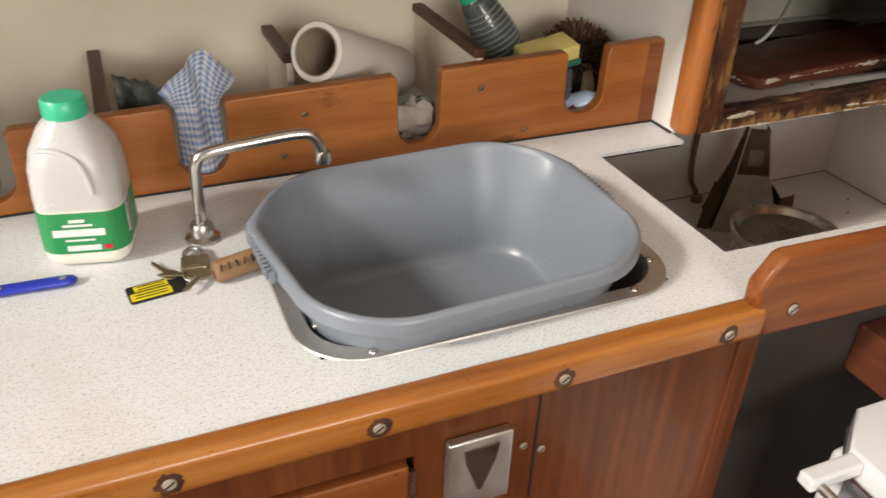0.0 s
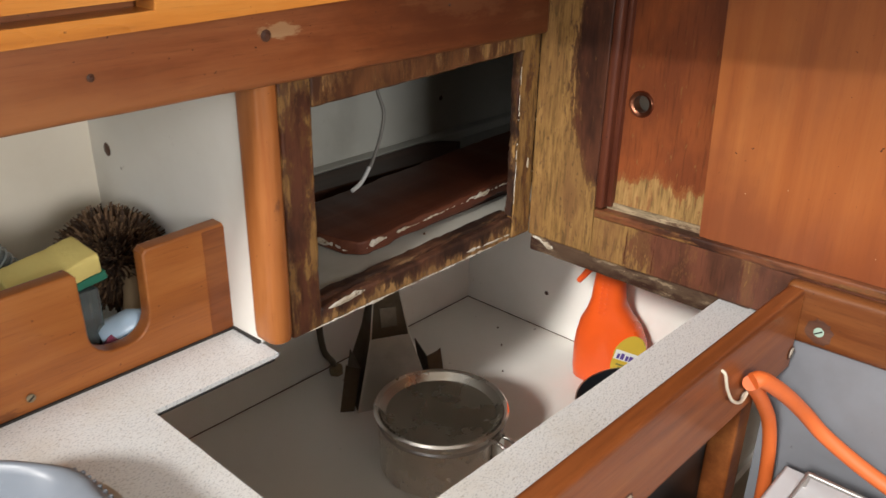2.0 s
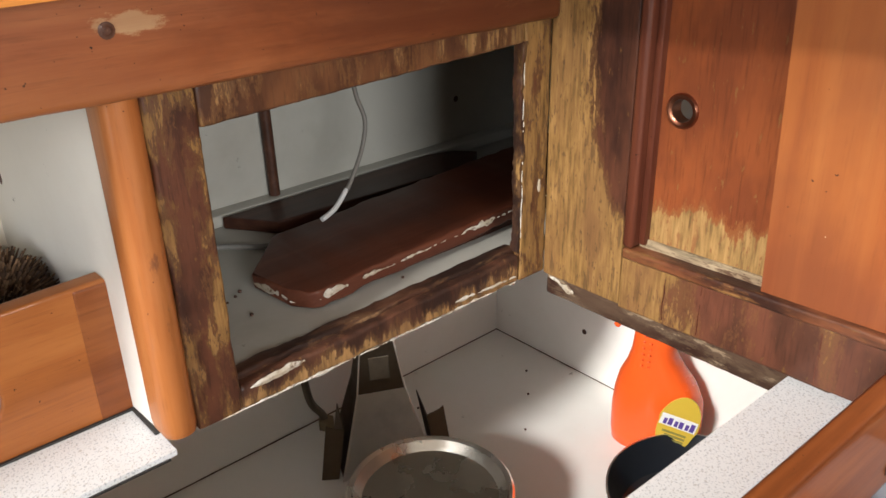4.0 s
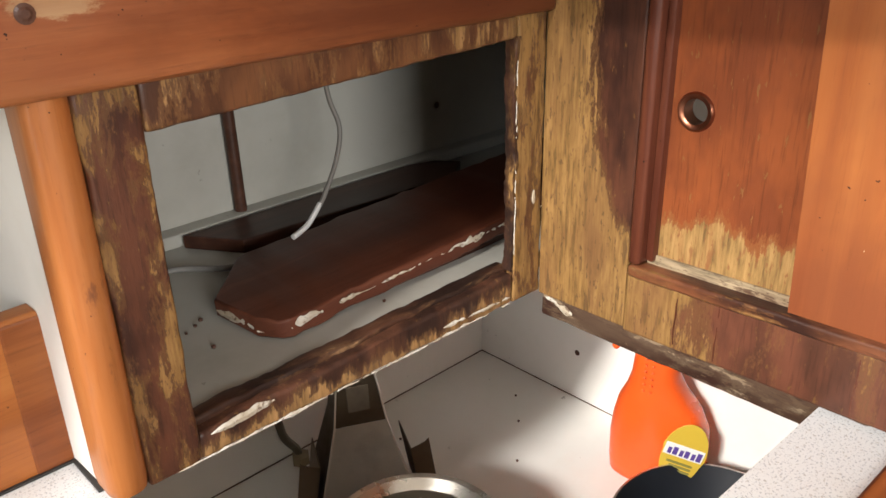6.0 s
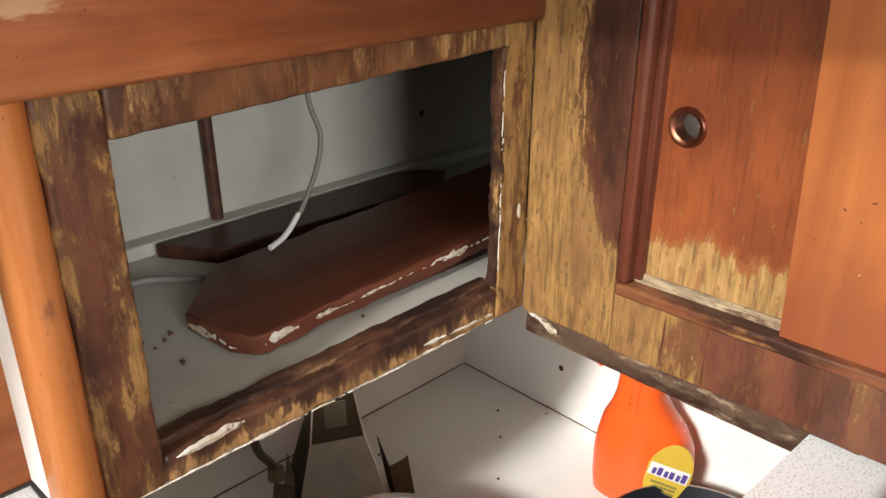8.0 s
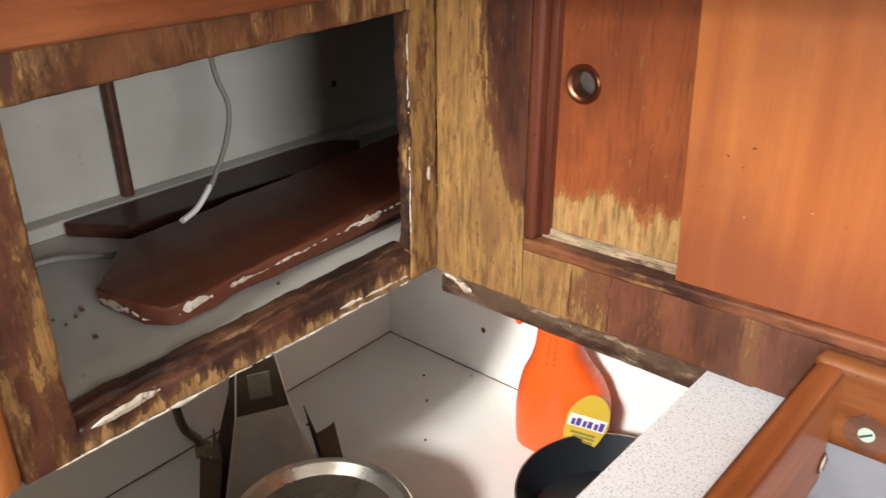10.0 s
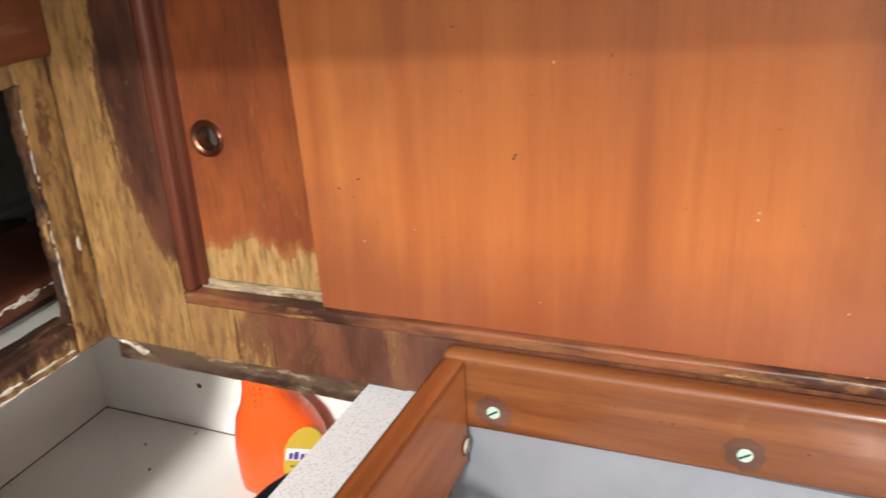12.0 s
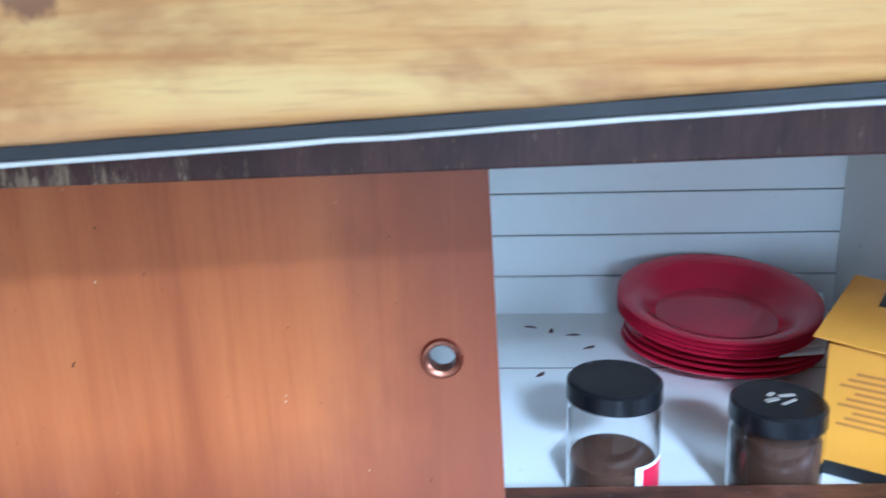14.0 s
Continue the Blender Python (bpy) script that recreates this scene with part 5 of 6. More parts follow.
keys = thing("key_bunch", (0.05, 0.78, TOP), "bunch of keys with padlock, yellow tag and cork float", "keys")
tag = part("tag", prism(rounded(0.052, 0.026, 0.003, 3), 0.0014, pose(0.026, 0.772, TOP + 0.001, 3, 0, 8), 0.0003, 1), BLACK, keys, "black key tag with yellow fields")
for dx, dy, w, h in ((-0.004, 0.0065, 0.03, 0.008), (-0.006, -0.0055, 0.036, 0.011)):
    part("yellow_field", prism(rounded(w, h, 0.0008, 2), 0.0004, pose(0.026, 0.772, TOP + 0.0025, 3, 0, 8) @ pose(dx, dy, 0)), YELLOW, tag)
    for q in range(2):
        part("print_bar", box(-w * 0.4, w * 0.4, -0.0006, 0.0006, 0.0004, 0.0007, 0, m=pose(0.026, 0.772, TOP + 0.0025, 3, 0, 8) @ pose(dx, dy + 0.002 - 0.004 * q, 0)), BLACK, tag)
CORK = plastic("cork", (0.29, 0.165, 0.08), 0.85, 0.9)
cork = part("cork", tube([(0.079, 0.768, TOP + 0.0112), (0.0795, 0.768, TOP + 0.0112), (0.121, 0.7805, TOP + 0.0112), (0.1215, 0.7806, TOP + 0.0112)], [0.0095, 0.0108, 0.0108, 0.0095], 22), CORK, keys, "cork float with pen marks", smooth=40)
for k in range(5):
    p = Vector((0.084 + 0.0075 * k, 0.7605 + 0.0022 * k, TOP + 0.0195))
    part("pen_mark", box(-0.0008, 0.0008, -0.004, 0.003, -0.0006, 0.0006, 0, m=Matrix.Translation(p) @ pose(0, 0, 0, 40, 0, 12 + 20 * (k % 3 - 1))), BLACK, cork)
lock = part("padlock", prism(rounded(0.026, 0.022, 0.003, 4), 0.009, pose(0.064, 0.797, TOP + 0.0005, 0, 0, -8), 0.0012), BRASS, keys, "small brass padlock")
part("shackle", tube([(0.0565, 0.806, TOP + 0.005), (0.0575, 0.821, TOP + 0.005), (0.064, 0.8275, TOP + 0.005), (0.0715, 0.823, TOP + 0.005), (0.0735, 0.807, TOP + 0.005)], 0.0026, 10, smooth_steps=5), STEEL, lock, smooth=60)
for k, (x, y, a) in enumerate(((0.040, 0.789, 28), (0.058, 0.781, 75), (0.068, 0.775, 140))):
    b = prism([(0.008 * math.cos(t), 0.008 * math.sin(t)) for t in [radians(20 + 320 * q / 14) for q in range(15)]] + [(0.03, -0.002), (0.031, 0.0), (0.028, 0.002)][0:3], 0.0016, pose(x, y, TOP + 0.003 + 0.002 * k, 2, 0, a + 90), 0.0003, 1)
    part("key", b, BRASS, keys)
part("ring", tube([(0.062 + 0.011 * math.cos(t), 0.779 + 0.011 * math.sin(t), TOP + 0.007 + 0.002 * math.sin(t)) for t in [2 * math.pi * q / 24 for q in range(25)]], 0.0009, 8), STEEL, keys, smooth=60)

# ---- in the bins behind the fiddle ----
roll = thing("paper_roll", (0.33, 1.05, TOP), "nearly used white kitchen paper roll leaning in the bin", "paper roll")
RA, RB = Vector((0.247, 1.018, 1.025)), Vector((0.386, 1.14, 0.945))
RM = Matrix.Translation(RA) @ (RB - RA).to_track_quat("Z", "Y").to_matrix().to_4x4()
RL = (RB - RA).length
part("paper", lathe([(0.0285, 0.0), (0.0345, 0.0004), (0.0352, 0.002), (0.0352, RL - 0.001), (0.0345, RL), (0.0285, RL)], RM, 40), paint("paper_white", (0.74, 0.71, 0.66), (0.6, 0.55, 0.48), rough=0.85), roll, smooth=40)
part("core", lathe([(0.0288, -0.0006), (0.0288, RL), (0.0272, RL), (0.0272, -0.0006), (0.0288, -0.0006)], RM, 40), paint("card_core", (0.36, 0.3, 0.21), (0.35, 0.28, 0.2), rough=0.9), roll, "pale cardboard core", smooth=40)

cloth = thing("tea_towel", (0.11, 1.0, TOP), "blue and white checked cloth stuffed through the fiddle notch", "cloth")
cm = Mat("checked_cloth", rough=0.9)
uvn = cm.t.nodes.new("ShaderNodeUVMap")
sep = cm.t.nodes.new("ShaderNodeSeparateXYZ")
cm.link(uvn.outputs[0], sep.inputs[0])
sx = cm.math("GREATER_THAN", cm.math("FRACT", cm.math("MULTIPLY", sep.outputs[0], 12.0)), 0.5)
sy = cm.math("GREATER_THAN", cm.math("FRACT", cm.math("MULTIPLY", sep.outputs[1], 18.0)), 0.5)
cm.colour(cm.mix(cm.math("MULTIPLY", cm.math("ADD", sx, sy), 0.5), (0.13, 0.24, 0.48), (0.68, 0.67, 0.68)))
cm.bump(cm.noise(900.0), 0.3, 0.0004)


def crumpled(name, nx, ny, place, material, parent, thick=0.0012, label="", turn=70):
    """A soft sheet: place(u, v) gives its point."""
    b = bmesh.new()
    uv = b.loops.layers.uv.new("UVMap")
    g = [[b.verts.new(place(i / nx, j / ny)) for j in range(ny + 1)] for i in range(nx + 1)]
    for i in range(nx):
        for j in range(ny):
            f = b.faces.new([g[i][j], g[i + 1][j], g[i + 1][j + 1], g[i][j + 1]])
            for loop, (p, q) in zip(f.loops, ((i, j), (i + 1, j), (i + 1, j + 1), (i, j + 1))):
                loop[uv].uv = (p / nx, q / ny)
    ob = part(name, b, material, parent, label, smooth=turn)
    mod = ob.modifiers.new("thickness", "SOLIDIFY")
    mod.thickness = thick
    return ob


def towel(u, v):
    # v: 0 at the bulge in the notch, 1 at the loose top edge behind the board, which rises to a corner
    up = min(1.0, max(0.0, (v - 0.5) / 0.5))
    lo, hi = 0.079 - 0.012 * up, 0.126 + 0.028 * up
    top = 0.996 + 0.045 * u / 0.62 if u < 0.62 else 1.041 - 0.036 * (u - 0.62) / 0.38
    x = lo + (hi - lo) * u
    z = 0.918 + 0.07 * (v / 0.5) if v < 0.5 else 0.988 + (top - 0.988) * up
    fold = math.exp(-((u - 0.62 + 0.35 * (v - 0.6)) / 0.1) ** 2)
    y = 0.987 + 0.035 * up - 0.026 * math.exp(-(v / 0.4) ** 2) * math.sin(math.pi * u) + 0.016 * fold * (0.3 + v)
    n = noise.noise_vector(Vector((u * 3.1, v * 2.7, 1.7)))
    return Vector((x + 0.004 * n.x, max(y + 0.008 * n.y * (0.3 + v), 0.957 if v < 0.5 else 0.984), z + 0.004 * n.z * v))


crumpled("sheet", 44, 44, towel, cm.m, cloth)

squeeze = thing("squeeze_bottle", (0.54, 1.06, TOP), "clear ribbed squeeze bottle with a green cap leaning in the bin", "bottle")
SA, SB = Vector((0.555, 1.062, 0.921)), Vector((0.464, 1.085, 1.077))
SM = Matrix.Translation(SA) @ (SB - SA).to_track_quat("Z", "Y").to_matrix().to_4x4()
SL = (SB - SA).length
GREYCLEAR = plastic("smoky_clear_plastic", (0.17, 0.2, 0.2), 0.12)
GREYCLEAR.node_tree.nodes["Principled BSDF"].inputs["Transmission Weight"].default_value = 0.55
RIB_GREY = plastic("rib_grey", (0.25, 0.28, 0.28), 0.2)
part("body", lathe([(0, 0), (0.026, 0.0), (0.029, 0.006), (0.030, 0.06), (0.029, 0.10), (0.022, SL - 0.03), (0.019, SL - 0.024), (0, SL - 0.024)], SM, 36), GREYCLEAR, squeeze, smooth=45)
for k in range(16):
    z = 0.03 + 0.0072 * k
    r = 0.0308 if z < 0.1 else 0.0308 - (z - 0.1) * 0.165
    q = SM @ pose(0, 0, z)
    part("rib", tube([q @ Vector((r * math.cos(t), r * math.sin(t), 0)) for t in [radians(15 * i) for i in range(25)]], 0.0009, 6), RIB_GREY, squeeze, smooth=60)
part("cap", lathe([(0, 0), (0.0185, 0), (0.0195, 0.002), (0.0195, 0.024), (0.018, 0.026), (0, 0.026)], SM @ pose(0, 0, SL - 0.026), 28), GREEN, squeeze, "green screw cap", smooth=40)

sponge = thing("sponge", (0.58, 1.03, TOP), "yellow washing-up sponge with a green scouring face", "sponge")
SPM = pose(0.567, 1.018, 0.988, 8, -8, 3)
part("foam", box(-0.05, 0.026, -0.022, 0.022, 0.0, 0.02, 0.003, 2, m=SPM, wobble=0.0012, cuts=14), plastic("yellow_foam", (0.72, 0.6, 0.2), 0.95, 0.9), sponge, smooth=60)
part("scourer", box(-0.05, 0.029, -0.022, 0.022, -0.008, 0.0, 0.001, 2, m=SPM, wobble=0.001, cuts=14), plastic("green_scourer", (0.02, 0.16, 0.1), 0.95, 0.9), sponge)
part("prop", box(0.535, 0.59, 1.0, 1.045, TOP, 0.974, 0.004), GREYCLEAR, sponge, "clear tub under the sponge")

brush = thing("scrubbing_brush", (0.65, 1.09, TOP), "round brown bristle brush with a wooden handle", "brush")
BRM = pose(0.648, 1.09, 0.952, 40, 0, 0)
part("head", lathe([(0, -0.012), (0.035, -0.010), (0.04, 0.0), (0.036, 0.012), (0, 0.014)], BRM, 30), CAP_WOOD, brush, smooth=40)
rngb = random.Random(7)
bristles = bmesh.new()
for k in range(3400):
    a, t = 2 * math.pi * rngb.random(), math.acos(1 - 1.3 * rngb.random())
    d = Vector((math.sin(t) * math.cos(a), math.sin(t) * math.sin(a), math.cos(t) * 0.9))
    p0 = BRM @ (d * 0.03)
    p1 = BRM @ (d * (0.047 + 0.011 * rngb.random()) + Vector((rngb.gauss(0, 0.003), rngb.gauss(0, 0.003), rngb.gauss(0, 0.003))))
    side = (p1 - p0).orthogonal().normalized() * 0.0011
    s2 = (p1 - p0).cross(side).normalized() * 0.0011
    low = [bristles.verts.new(p0 + o) for o in (side, s2 - side * 0.5, -s2 - side * 0.5)]
    tip = [bristles.verts.new(p1 + o * 0.8) for o in (side, s2 - side * 0.5, -s2 - side * 0.5)]
    for q in range(3):
        bristles.faces.new([low[q], low[(q + 1) % 3], tip[(q + 1) % 3], tip[q]])
    bristles.faces.new(tip)
coir = Mat("coir_bristle", rough=0.75)
coir.colour(coir.ramp(coir.t.nodes.new("ShaderNodeNewGeometry").outputs["Random Per Island"], (0.0, (0.03, 0.015, 0.008)), (0.6, (0.1, 0.052, 0.025)), (1.0, (0.24, 0.14, 0.07))))
tagged(part("bristles", bristles, coir.m, brush, "brown coir bristles"), kind="stuff")
part("handle", tube([(0.645, 1.055, 0.955), (0.634, 1.03, 0.935), (0.618, 1.012, 0.917)], [0.008, 0.0095, 0.0085], 14), plastic("bare_handle_wood", (0.42, 0.32, 0.2), 0.6), brush, "pale wooden handle", smooth=50)

lotion = thing("small_bottle", (0.6, 1.03, TOP), "small white and blue plastic bottle with a red cap", "bottle")
part("body", lathe([(0, 0), (0.014, 0), (0.016, 0.004), (0.016, 0.03), (0.01, 0.042), (0, 0.043)], pose(0.588, 1.006, 0.918, 20, 70, 0), 24), plastic("pale_blue_plastic", (0.45, 0.6, 0.75), 0.3), lotion, smooth=45)
part("cap", lathe([(0, 0), (0.012, 0), (0.012, 0.012), (0, 0.013)], pose(0.592, 0.995, 0.9125, 60, 0, 0), 20), plastic("dark_red_cap", (0.2, 0.01, 0.06), 0.35), lotion, smooth=40)

wad = thing("crumpled_paper", (0.37, 1.0, TOP), "crumpled dirty white paper in the fiddle notch", "paper")


def wad_place(u, v):
    a, t = 2 * math.pi * u, math.pi * (0.06 + 0.88 * v)
    d = Vector((math.sin(t) * math.cos(a), math.sin(t) * math.sin(a), math.cos(t)))
    n = noise.noise(d * 2.3) + 0.55 * noise.noise(d * 4.7 + Vector((3, 1, 2)))
    return Vector((0.366, 1.006, 0.931)) + Vector((d.x * 0.031, d.y * 0.02, d.z * 0.028)) * (0.78 + 0.6 * abs(n))


crumpled("wad", 15, 10, wad_place, paint("dirty_paper", (0.52, 0.48, 0.42), (0.13, 0.1, 0.07), rough=0.7, amount=0.8), wad, 0.0008, turn=18)
jar = thing("glass_jar", (-0.14, 1.04, TOP), "cloudy grey glass jar standing behind the fiddle", "jar")
part("body", lathe([(0, 0), (0.034, 0.0), (0.036, 0.005), (0.036, 0.085), (0.026, 0.102), (0.026, 0.112), (0, 0.113)], pose(-0.148, 1.03, TOP, 0, 0, 0), 32), GREYCLEAR, jar, smooth=45)
bag = thing("clear_packet", (0.055, 1.03, TOP), "crumpled clear plastic packet behind the fiddle", "packet")
crumpled("film", 18, 14, lambda u, v: Vector((0.022 + 0.05 * u, 1.01 + 0.03 * noise.noise(Vector((u * 5, v * 4, 3))) + 0.012 * v, TOP + 0.004 + 0.118 * v - 0.02 * u)), GREYCLEAR, bag, 0.0004)

# ---- in the deep bin ----
pan = thing("saucepan", (0.947, 0.898, 0.625), "stainless steel saucepan with a sunken lid", "saucepan")
PM = pose(0.947, 0.898, 0.6255)
part("body", lathe([(0, 0), (0.074, 0), (0.079, 0.004), (0.08, 0.076), (0.0845, 0.081), (0.086, 0.0845), (0.0835, 0.087), (0.079, 0.084), (0.0775, 0.078), (0.0765, 0.02), (0, 0.018)], PM, 56), metal("brushed_pan_steel", (0.76, 0.73, 0.68), 0.22, 0.2), pan, smooth=35)
lid = part("lid", lathe([(0, 0.074), (0.05, 0.075), (0.07, 0.077), (0.075, 0.082), (0.0785, 0.0855), (0.0785, 0.0815), (0.0745, 0.079), (0.069, 0.0735), (0, 0.070)], PM, 56), metal("dull_lid_steel", (0.52, 0.49, 0.43), 0.24, 0.1), pan, "dull steel lid", smooth=35)
part("seam", lathe([(0.0803, 0.066), (0.0818, 0.069), (0.0803, 0.072)], PM, 56), STEEL, pan, smooth=40)
part("handle_bracket", box(-0.012, 0.012, -0.086, -0.079, 0.035, 0.07, 0.002, m=PM @ pose(0, 0, 0, 0, 0, 12)), STEEL, pan)
part("handle", tube([PM @ pose(0, 0, 0, 0, 0, 12) @ Vector(p) for p in ((-0.008, -0.086, 0.066), (-0.01, -0.098, 0.06), (-0.012, -0.104, 0.03), (0.0, -0.104, 0.02), (0.012, -0.104, 0.03), (0.01, -0.098, 0.06), (0.008, -0.086, 0.066))], 0.0024, 10, smooth_steps=4), STEEL, pan, "folding wire handle", smooth=60)

frying = thing("frying_pan", (1.18, 0.73, 0.625), "black non-stick frying pan", "frying pan")
part("dish", lathe([(0, 0), (0.082, 0), (0.086, 0.003), (0.099, 0.043), (0.1005, 0.0455), (0.0985, 0.046), (0.0835, 0.007), (0, 0.005)], pose(1.182, 0.728, 0.6255), 56), NONSTICK, frying, smooth=35)
part("rim", lathe([(0.0985, 0.045), (0.1008, 0.0445), (0.1008, 0.0468), (0.0985, 0.0472)], pose(1.182, 0.728, 0.6255), 56), STEEL, frying, "bare metal rim", smooth=40)

spray = thing("spray_bottle", (1.262, 0.842, 0.625), "bright orange cleaner spray bottle with a gold label", "spray bottle")
SPR = pose(1.264, 0.842, 0.6255, 0, 0, 106)


def oval(a, b, z, dx=0.0, n=32):
    out = []
    for k in range(n):
        t = 2 * math.pi * k / n
        c, s = math.cos(t), math.sin(t)
        out.append((dx + a * math.copysign(abs(c) ** 0.75, c), b * math.copysign(abs(s) ** 0.8, s), z))
    return out


part("body", loft([oval(0.046, 0.024, 0.0), oval(0.052, 0.0285, 0.004), oval(0.054, 0.030, 0.02), oval(0.0545, 0.030, 0.055), oval(0.0525, 0.0295, 0.078), oval(0.045, 0.0285, 0.1, 0.003), oval(0.033, 0.0255, 0.118, 0.007), oval(0.0255, 0.0225, 0.136, 0.01), oval(0.0205, 0.0195, 0.185, 0.011), oval(0.0195, 0.0185, 0.2, 0.011)], SPR), ORANGE, spray, smooth=60)
head = part("spray_head", loft([oval(0.020, 0.017, 0.2, 0.011), oval(0.021, 0.0175, 0.212, 0.011), oval(0.028, 0.015, 0.226, 0.016), oval(0.034, 0.013, 0.24, 0.02), oval(0.026, 0.011, 0.25, 0.016)], SPR), ORANGE, spray, smooth=60)
part("trigger", tube([SPR @ Vector(p) for p in ((0.03, 0, 0.2), (0.038, 0, 0.186), (0.048, 0, 0.17), (0.058, 0, 0.155))], [0.0055, 0.006, 0.005, 0.004], 12), ORANGE, head, smooth=60)
part("nozzle", tube([SPR @ Vector((0.05, 0, 0.238)), SPR @ Vector((0.066, 0, 0.238))], 0.009, 14), ORANGE, head, smooth=40)
LABEL_TURN = SPR @ pose(-0.034, 0.0302, 0.06, 0, -14, 16)
glab = part("label", prism([(0.024 * math.cos(t) * (1 if math.sin(t) > 0 else 0.92), 0.042 * math.sin(t)) for t in [2 * math.pi * k / 30 for k in range(30)]], 0.0012, LABEL_TURN @ Matrix(((1, 0, 0, 0), (0, 0, -1, 0), (0, 1, 0, 0), (0, 0, 0, 1))), 0.0003, 1), LABEL_GOLD, spray, "gold label with purple print")
LAB = LABEL_TURN @ pose(0, 0.0001, 0)
part("print_field", box(-0.021, 0.021, 0, 0.0006, -0.003, 0.013, 0.0002, 1, m=LAB), LABEL_WHITE, glab)
for k, (w, h) in enumerate(((0.005, 0.011), (0.004, 0.008), (0.005, 0.009), (0.004, 0.008), (0.005, 0.01), (0.004, 0.008))):
    part("print_bar", box(-0.019 + 0.0064 * k, -0.019 + 0.0064 * k + w, 0.0006, 0.001, -0.001, -0.001 + h, 0, m=LAB), PURPLE, glab)
for k in range(3):
    part("print_bar", box(-0.014, 0.014 - 0.004 * k, 0.0, 0.0009, -0.012 - 0.005 * k, -0.0095 - 0.005 * k, 0, m=LAB), plastic("olive_print", (0.22, 0.2, 0.05), 0.5), glab)
for k in range(9):
    for q in (-1, 1):
        part("grip_dot", lathe([(0, 0.0012), (0.0014, 0.0006), (0.0018, 0)], SPR @ Matrix.Translation((0.012 + 0.004 * q, 0.0275 - 0.00085 * k, 0.126 + 0.0075 * k)) @ pose(0, 0, 0, -90), 8), ORANGE, spray)

toaster = thing("folding_toaster", (1.01, 1.08, 0.625), "dull steel folding camp toaster with dark side wings", "toaster")
TM = pose(0.992, 1.026, 0.6255, 0, 0, -27)
DULL = metal("dull_tin", (0.7, 0.66, 0.58), 0.36, 0.35)
DULL.node_tree.nodes["Principled BSDF"].inputs["Metallic"].default_value = 0.6
DARK_TIN = metal("dark_tin", (0.17, 0.13, 0.09), 0.42, 0.6)


def tapered(rings, inset, thick, front):
    """One sheet of the folded body: the front sheet, or a side sheet (-1 or 1), between rings of (half width, y front, y back, z)."""
    b = bmesh.new()
    cols = []
    for w, y0, y1, z in rings:
        pts = [(-w, y0), (w, y0)] if front == 0 else [(front * (w - inset), y0 + inset), (front * (w - inset), y1)]
        cols.append([b.verts.new((x, y, z)) for x, y in pts])
    for r0, r1 in zip(cols, cols[1:]):
        b.faces.new([r0[0], r0[1], r1[1], r1[0]])
    bmesh.ops.solidify(b, geom=list(b.faces), thickness=thick)
    bmesh.ops.recalc_face_normals(b, faces=b.faces)
    b.transform(TM)
    return b


LOW = [(0.056, 0.0, 0.088, 0.0), (0.0285, 0.026, 0.075, 0.1)]
HIGH = [(0.0285, 0.0262, 0.075, 0.1002), (0.019, 0.042, 0.066, 0.165), (0.0175, 0.044, 0.065, 0.178)]
part("front_sheet", tapered(LOW, 0, 0.0012, 0), DULL, toaster, "dull polished front sheet")
part("upper_sheet", tapered(HIGH, 0, 0.0012, 0), DARK_TIN, toaster, "tarnished upper sheet")
for sx in (-1, 1):
    part("side_sheet", tapered(LOW + HIGH[1:], 0.0006, 0.001, sx), DARK_TIN, toaster, "dark tarnished side sheet")
    edge = tube([TM @ Vector((sx * w, y0 - 0.0005, z)) for w, y0, _, z in LOW + HIGH[1:]], 0.0011, 8)
    part("folded_edge", edge, DULL, toaster)
    WM = TM @ pose(sx * 0.0605, 0.006, 0, 0, sx * -9, 0)
    part("side_wing", box(-0.0006, 0.0006, 0.0, 0.055, 0.0, 0.07, 0.0003, 1, m=WM), DARK_TIN, toaster, "dark steel wing")
    lip = prism([(0.0, 0.0), (0.02, 0.0), (0.0215, 0.077), (0.017, 0.074), (0.009, 0.072), (0.0, 0.0705)], 0.0012, on_y(0.0))
    for v in lip.verts:
        v.co.x *= sx
    bmesh.ops.recalc_face_normals(lip, faces=lip.faces)
    lip.transform(WM)
    part("wing_flange", lip, DARK_TIN, toaster)
part("plate", box(-0.012, 0.012, -0.0016, 0.0, 0.0, 0.028, 0.0006, m=TM @ pose(0, 0.0295, 0.115, -14, 0, 0)), OLD_STEEL, toaster)
fit_ = thing("drain_fitting", (0.99, 1.16, 0.625), "grimy pipe fitting coming through the bin side", "pipe fitting")
part("pipe", tube([(0.975, 1.168, 0.78), (0.968, 1.163, 0.72), (0.972, 1.16, 0.67), (0.985, 1.155, 0.645), (0.988, 1.152, 0.628)], 0.005, 12, smooth_steps=5), OLD_STEEL, fit_, smooth=60)
part("nut", lathe([(0, 0), (0.011, 0), (0.011, 0.012), (0.007, 0.014), (0, 0.014)], pose(0.988, 1.152, 0.6255), 6), BRASS, fit_)
for k, (x, y) in enumerate(((1.23, 1.02), (1.17, 0.97), (1.1, 1.1), (1.27, 1.06))):
    crumb = thing("crumb", (x, y, 0.625), "small dark crumb on the white bin base", "crumb", "crumbs")
    bb = bmesh.new()
    bmesh.ops.create_icosphere(bb, subdivisions=1, radius=0.0018, matrix=pose(x, y, 0.6262))
    part("grain", bb, CAP_WOOD, crumb)

# ---- in the locker ----
def stack_dish(profile, at, name, label, category, group, material):
    ob = thing(name, at.translation, label, category, group)
    part("dish", lathe(profile, at, 56), material, ob, smooth=45)
    return ob


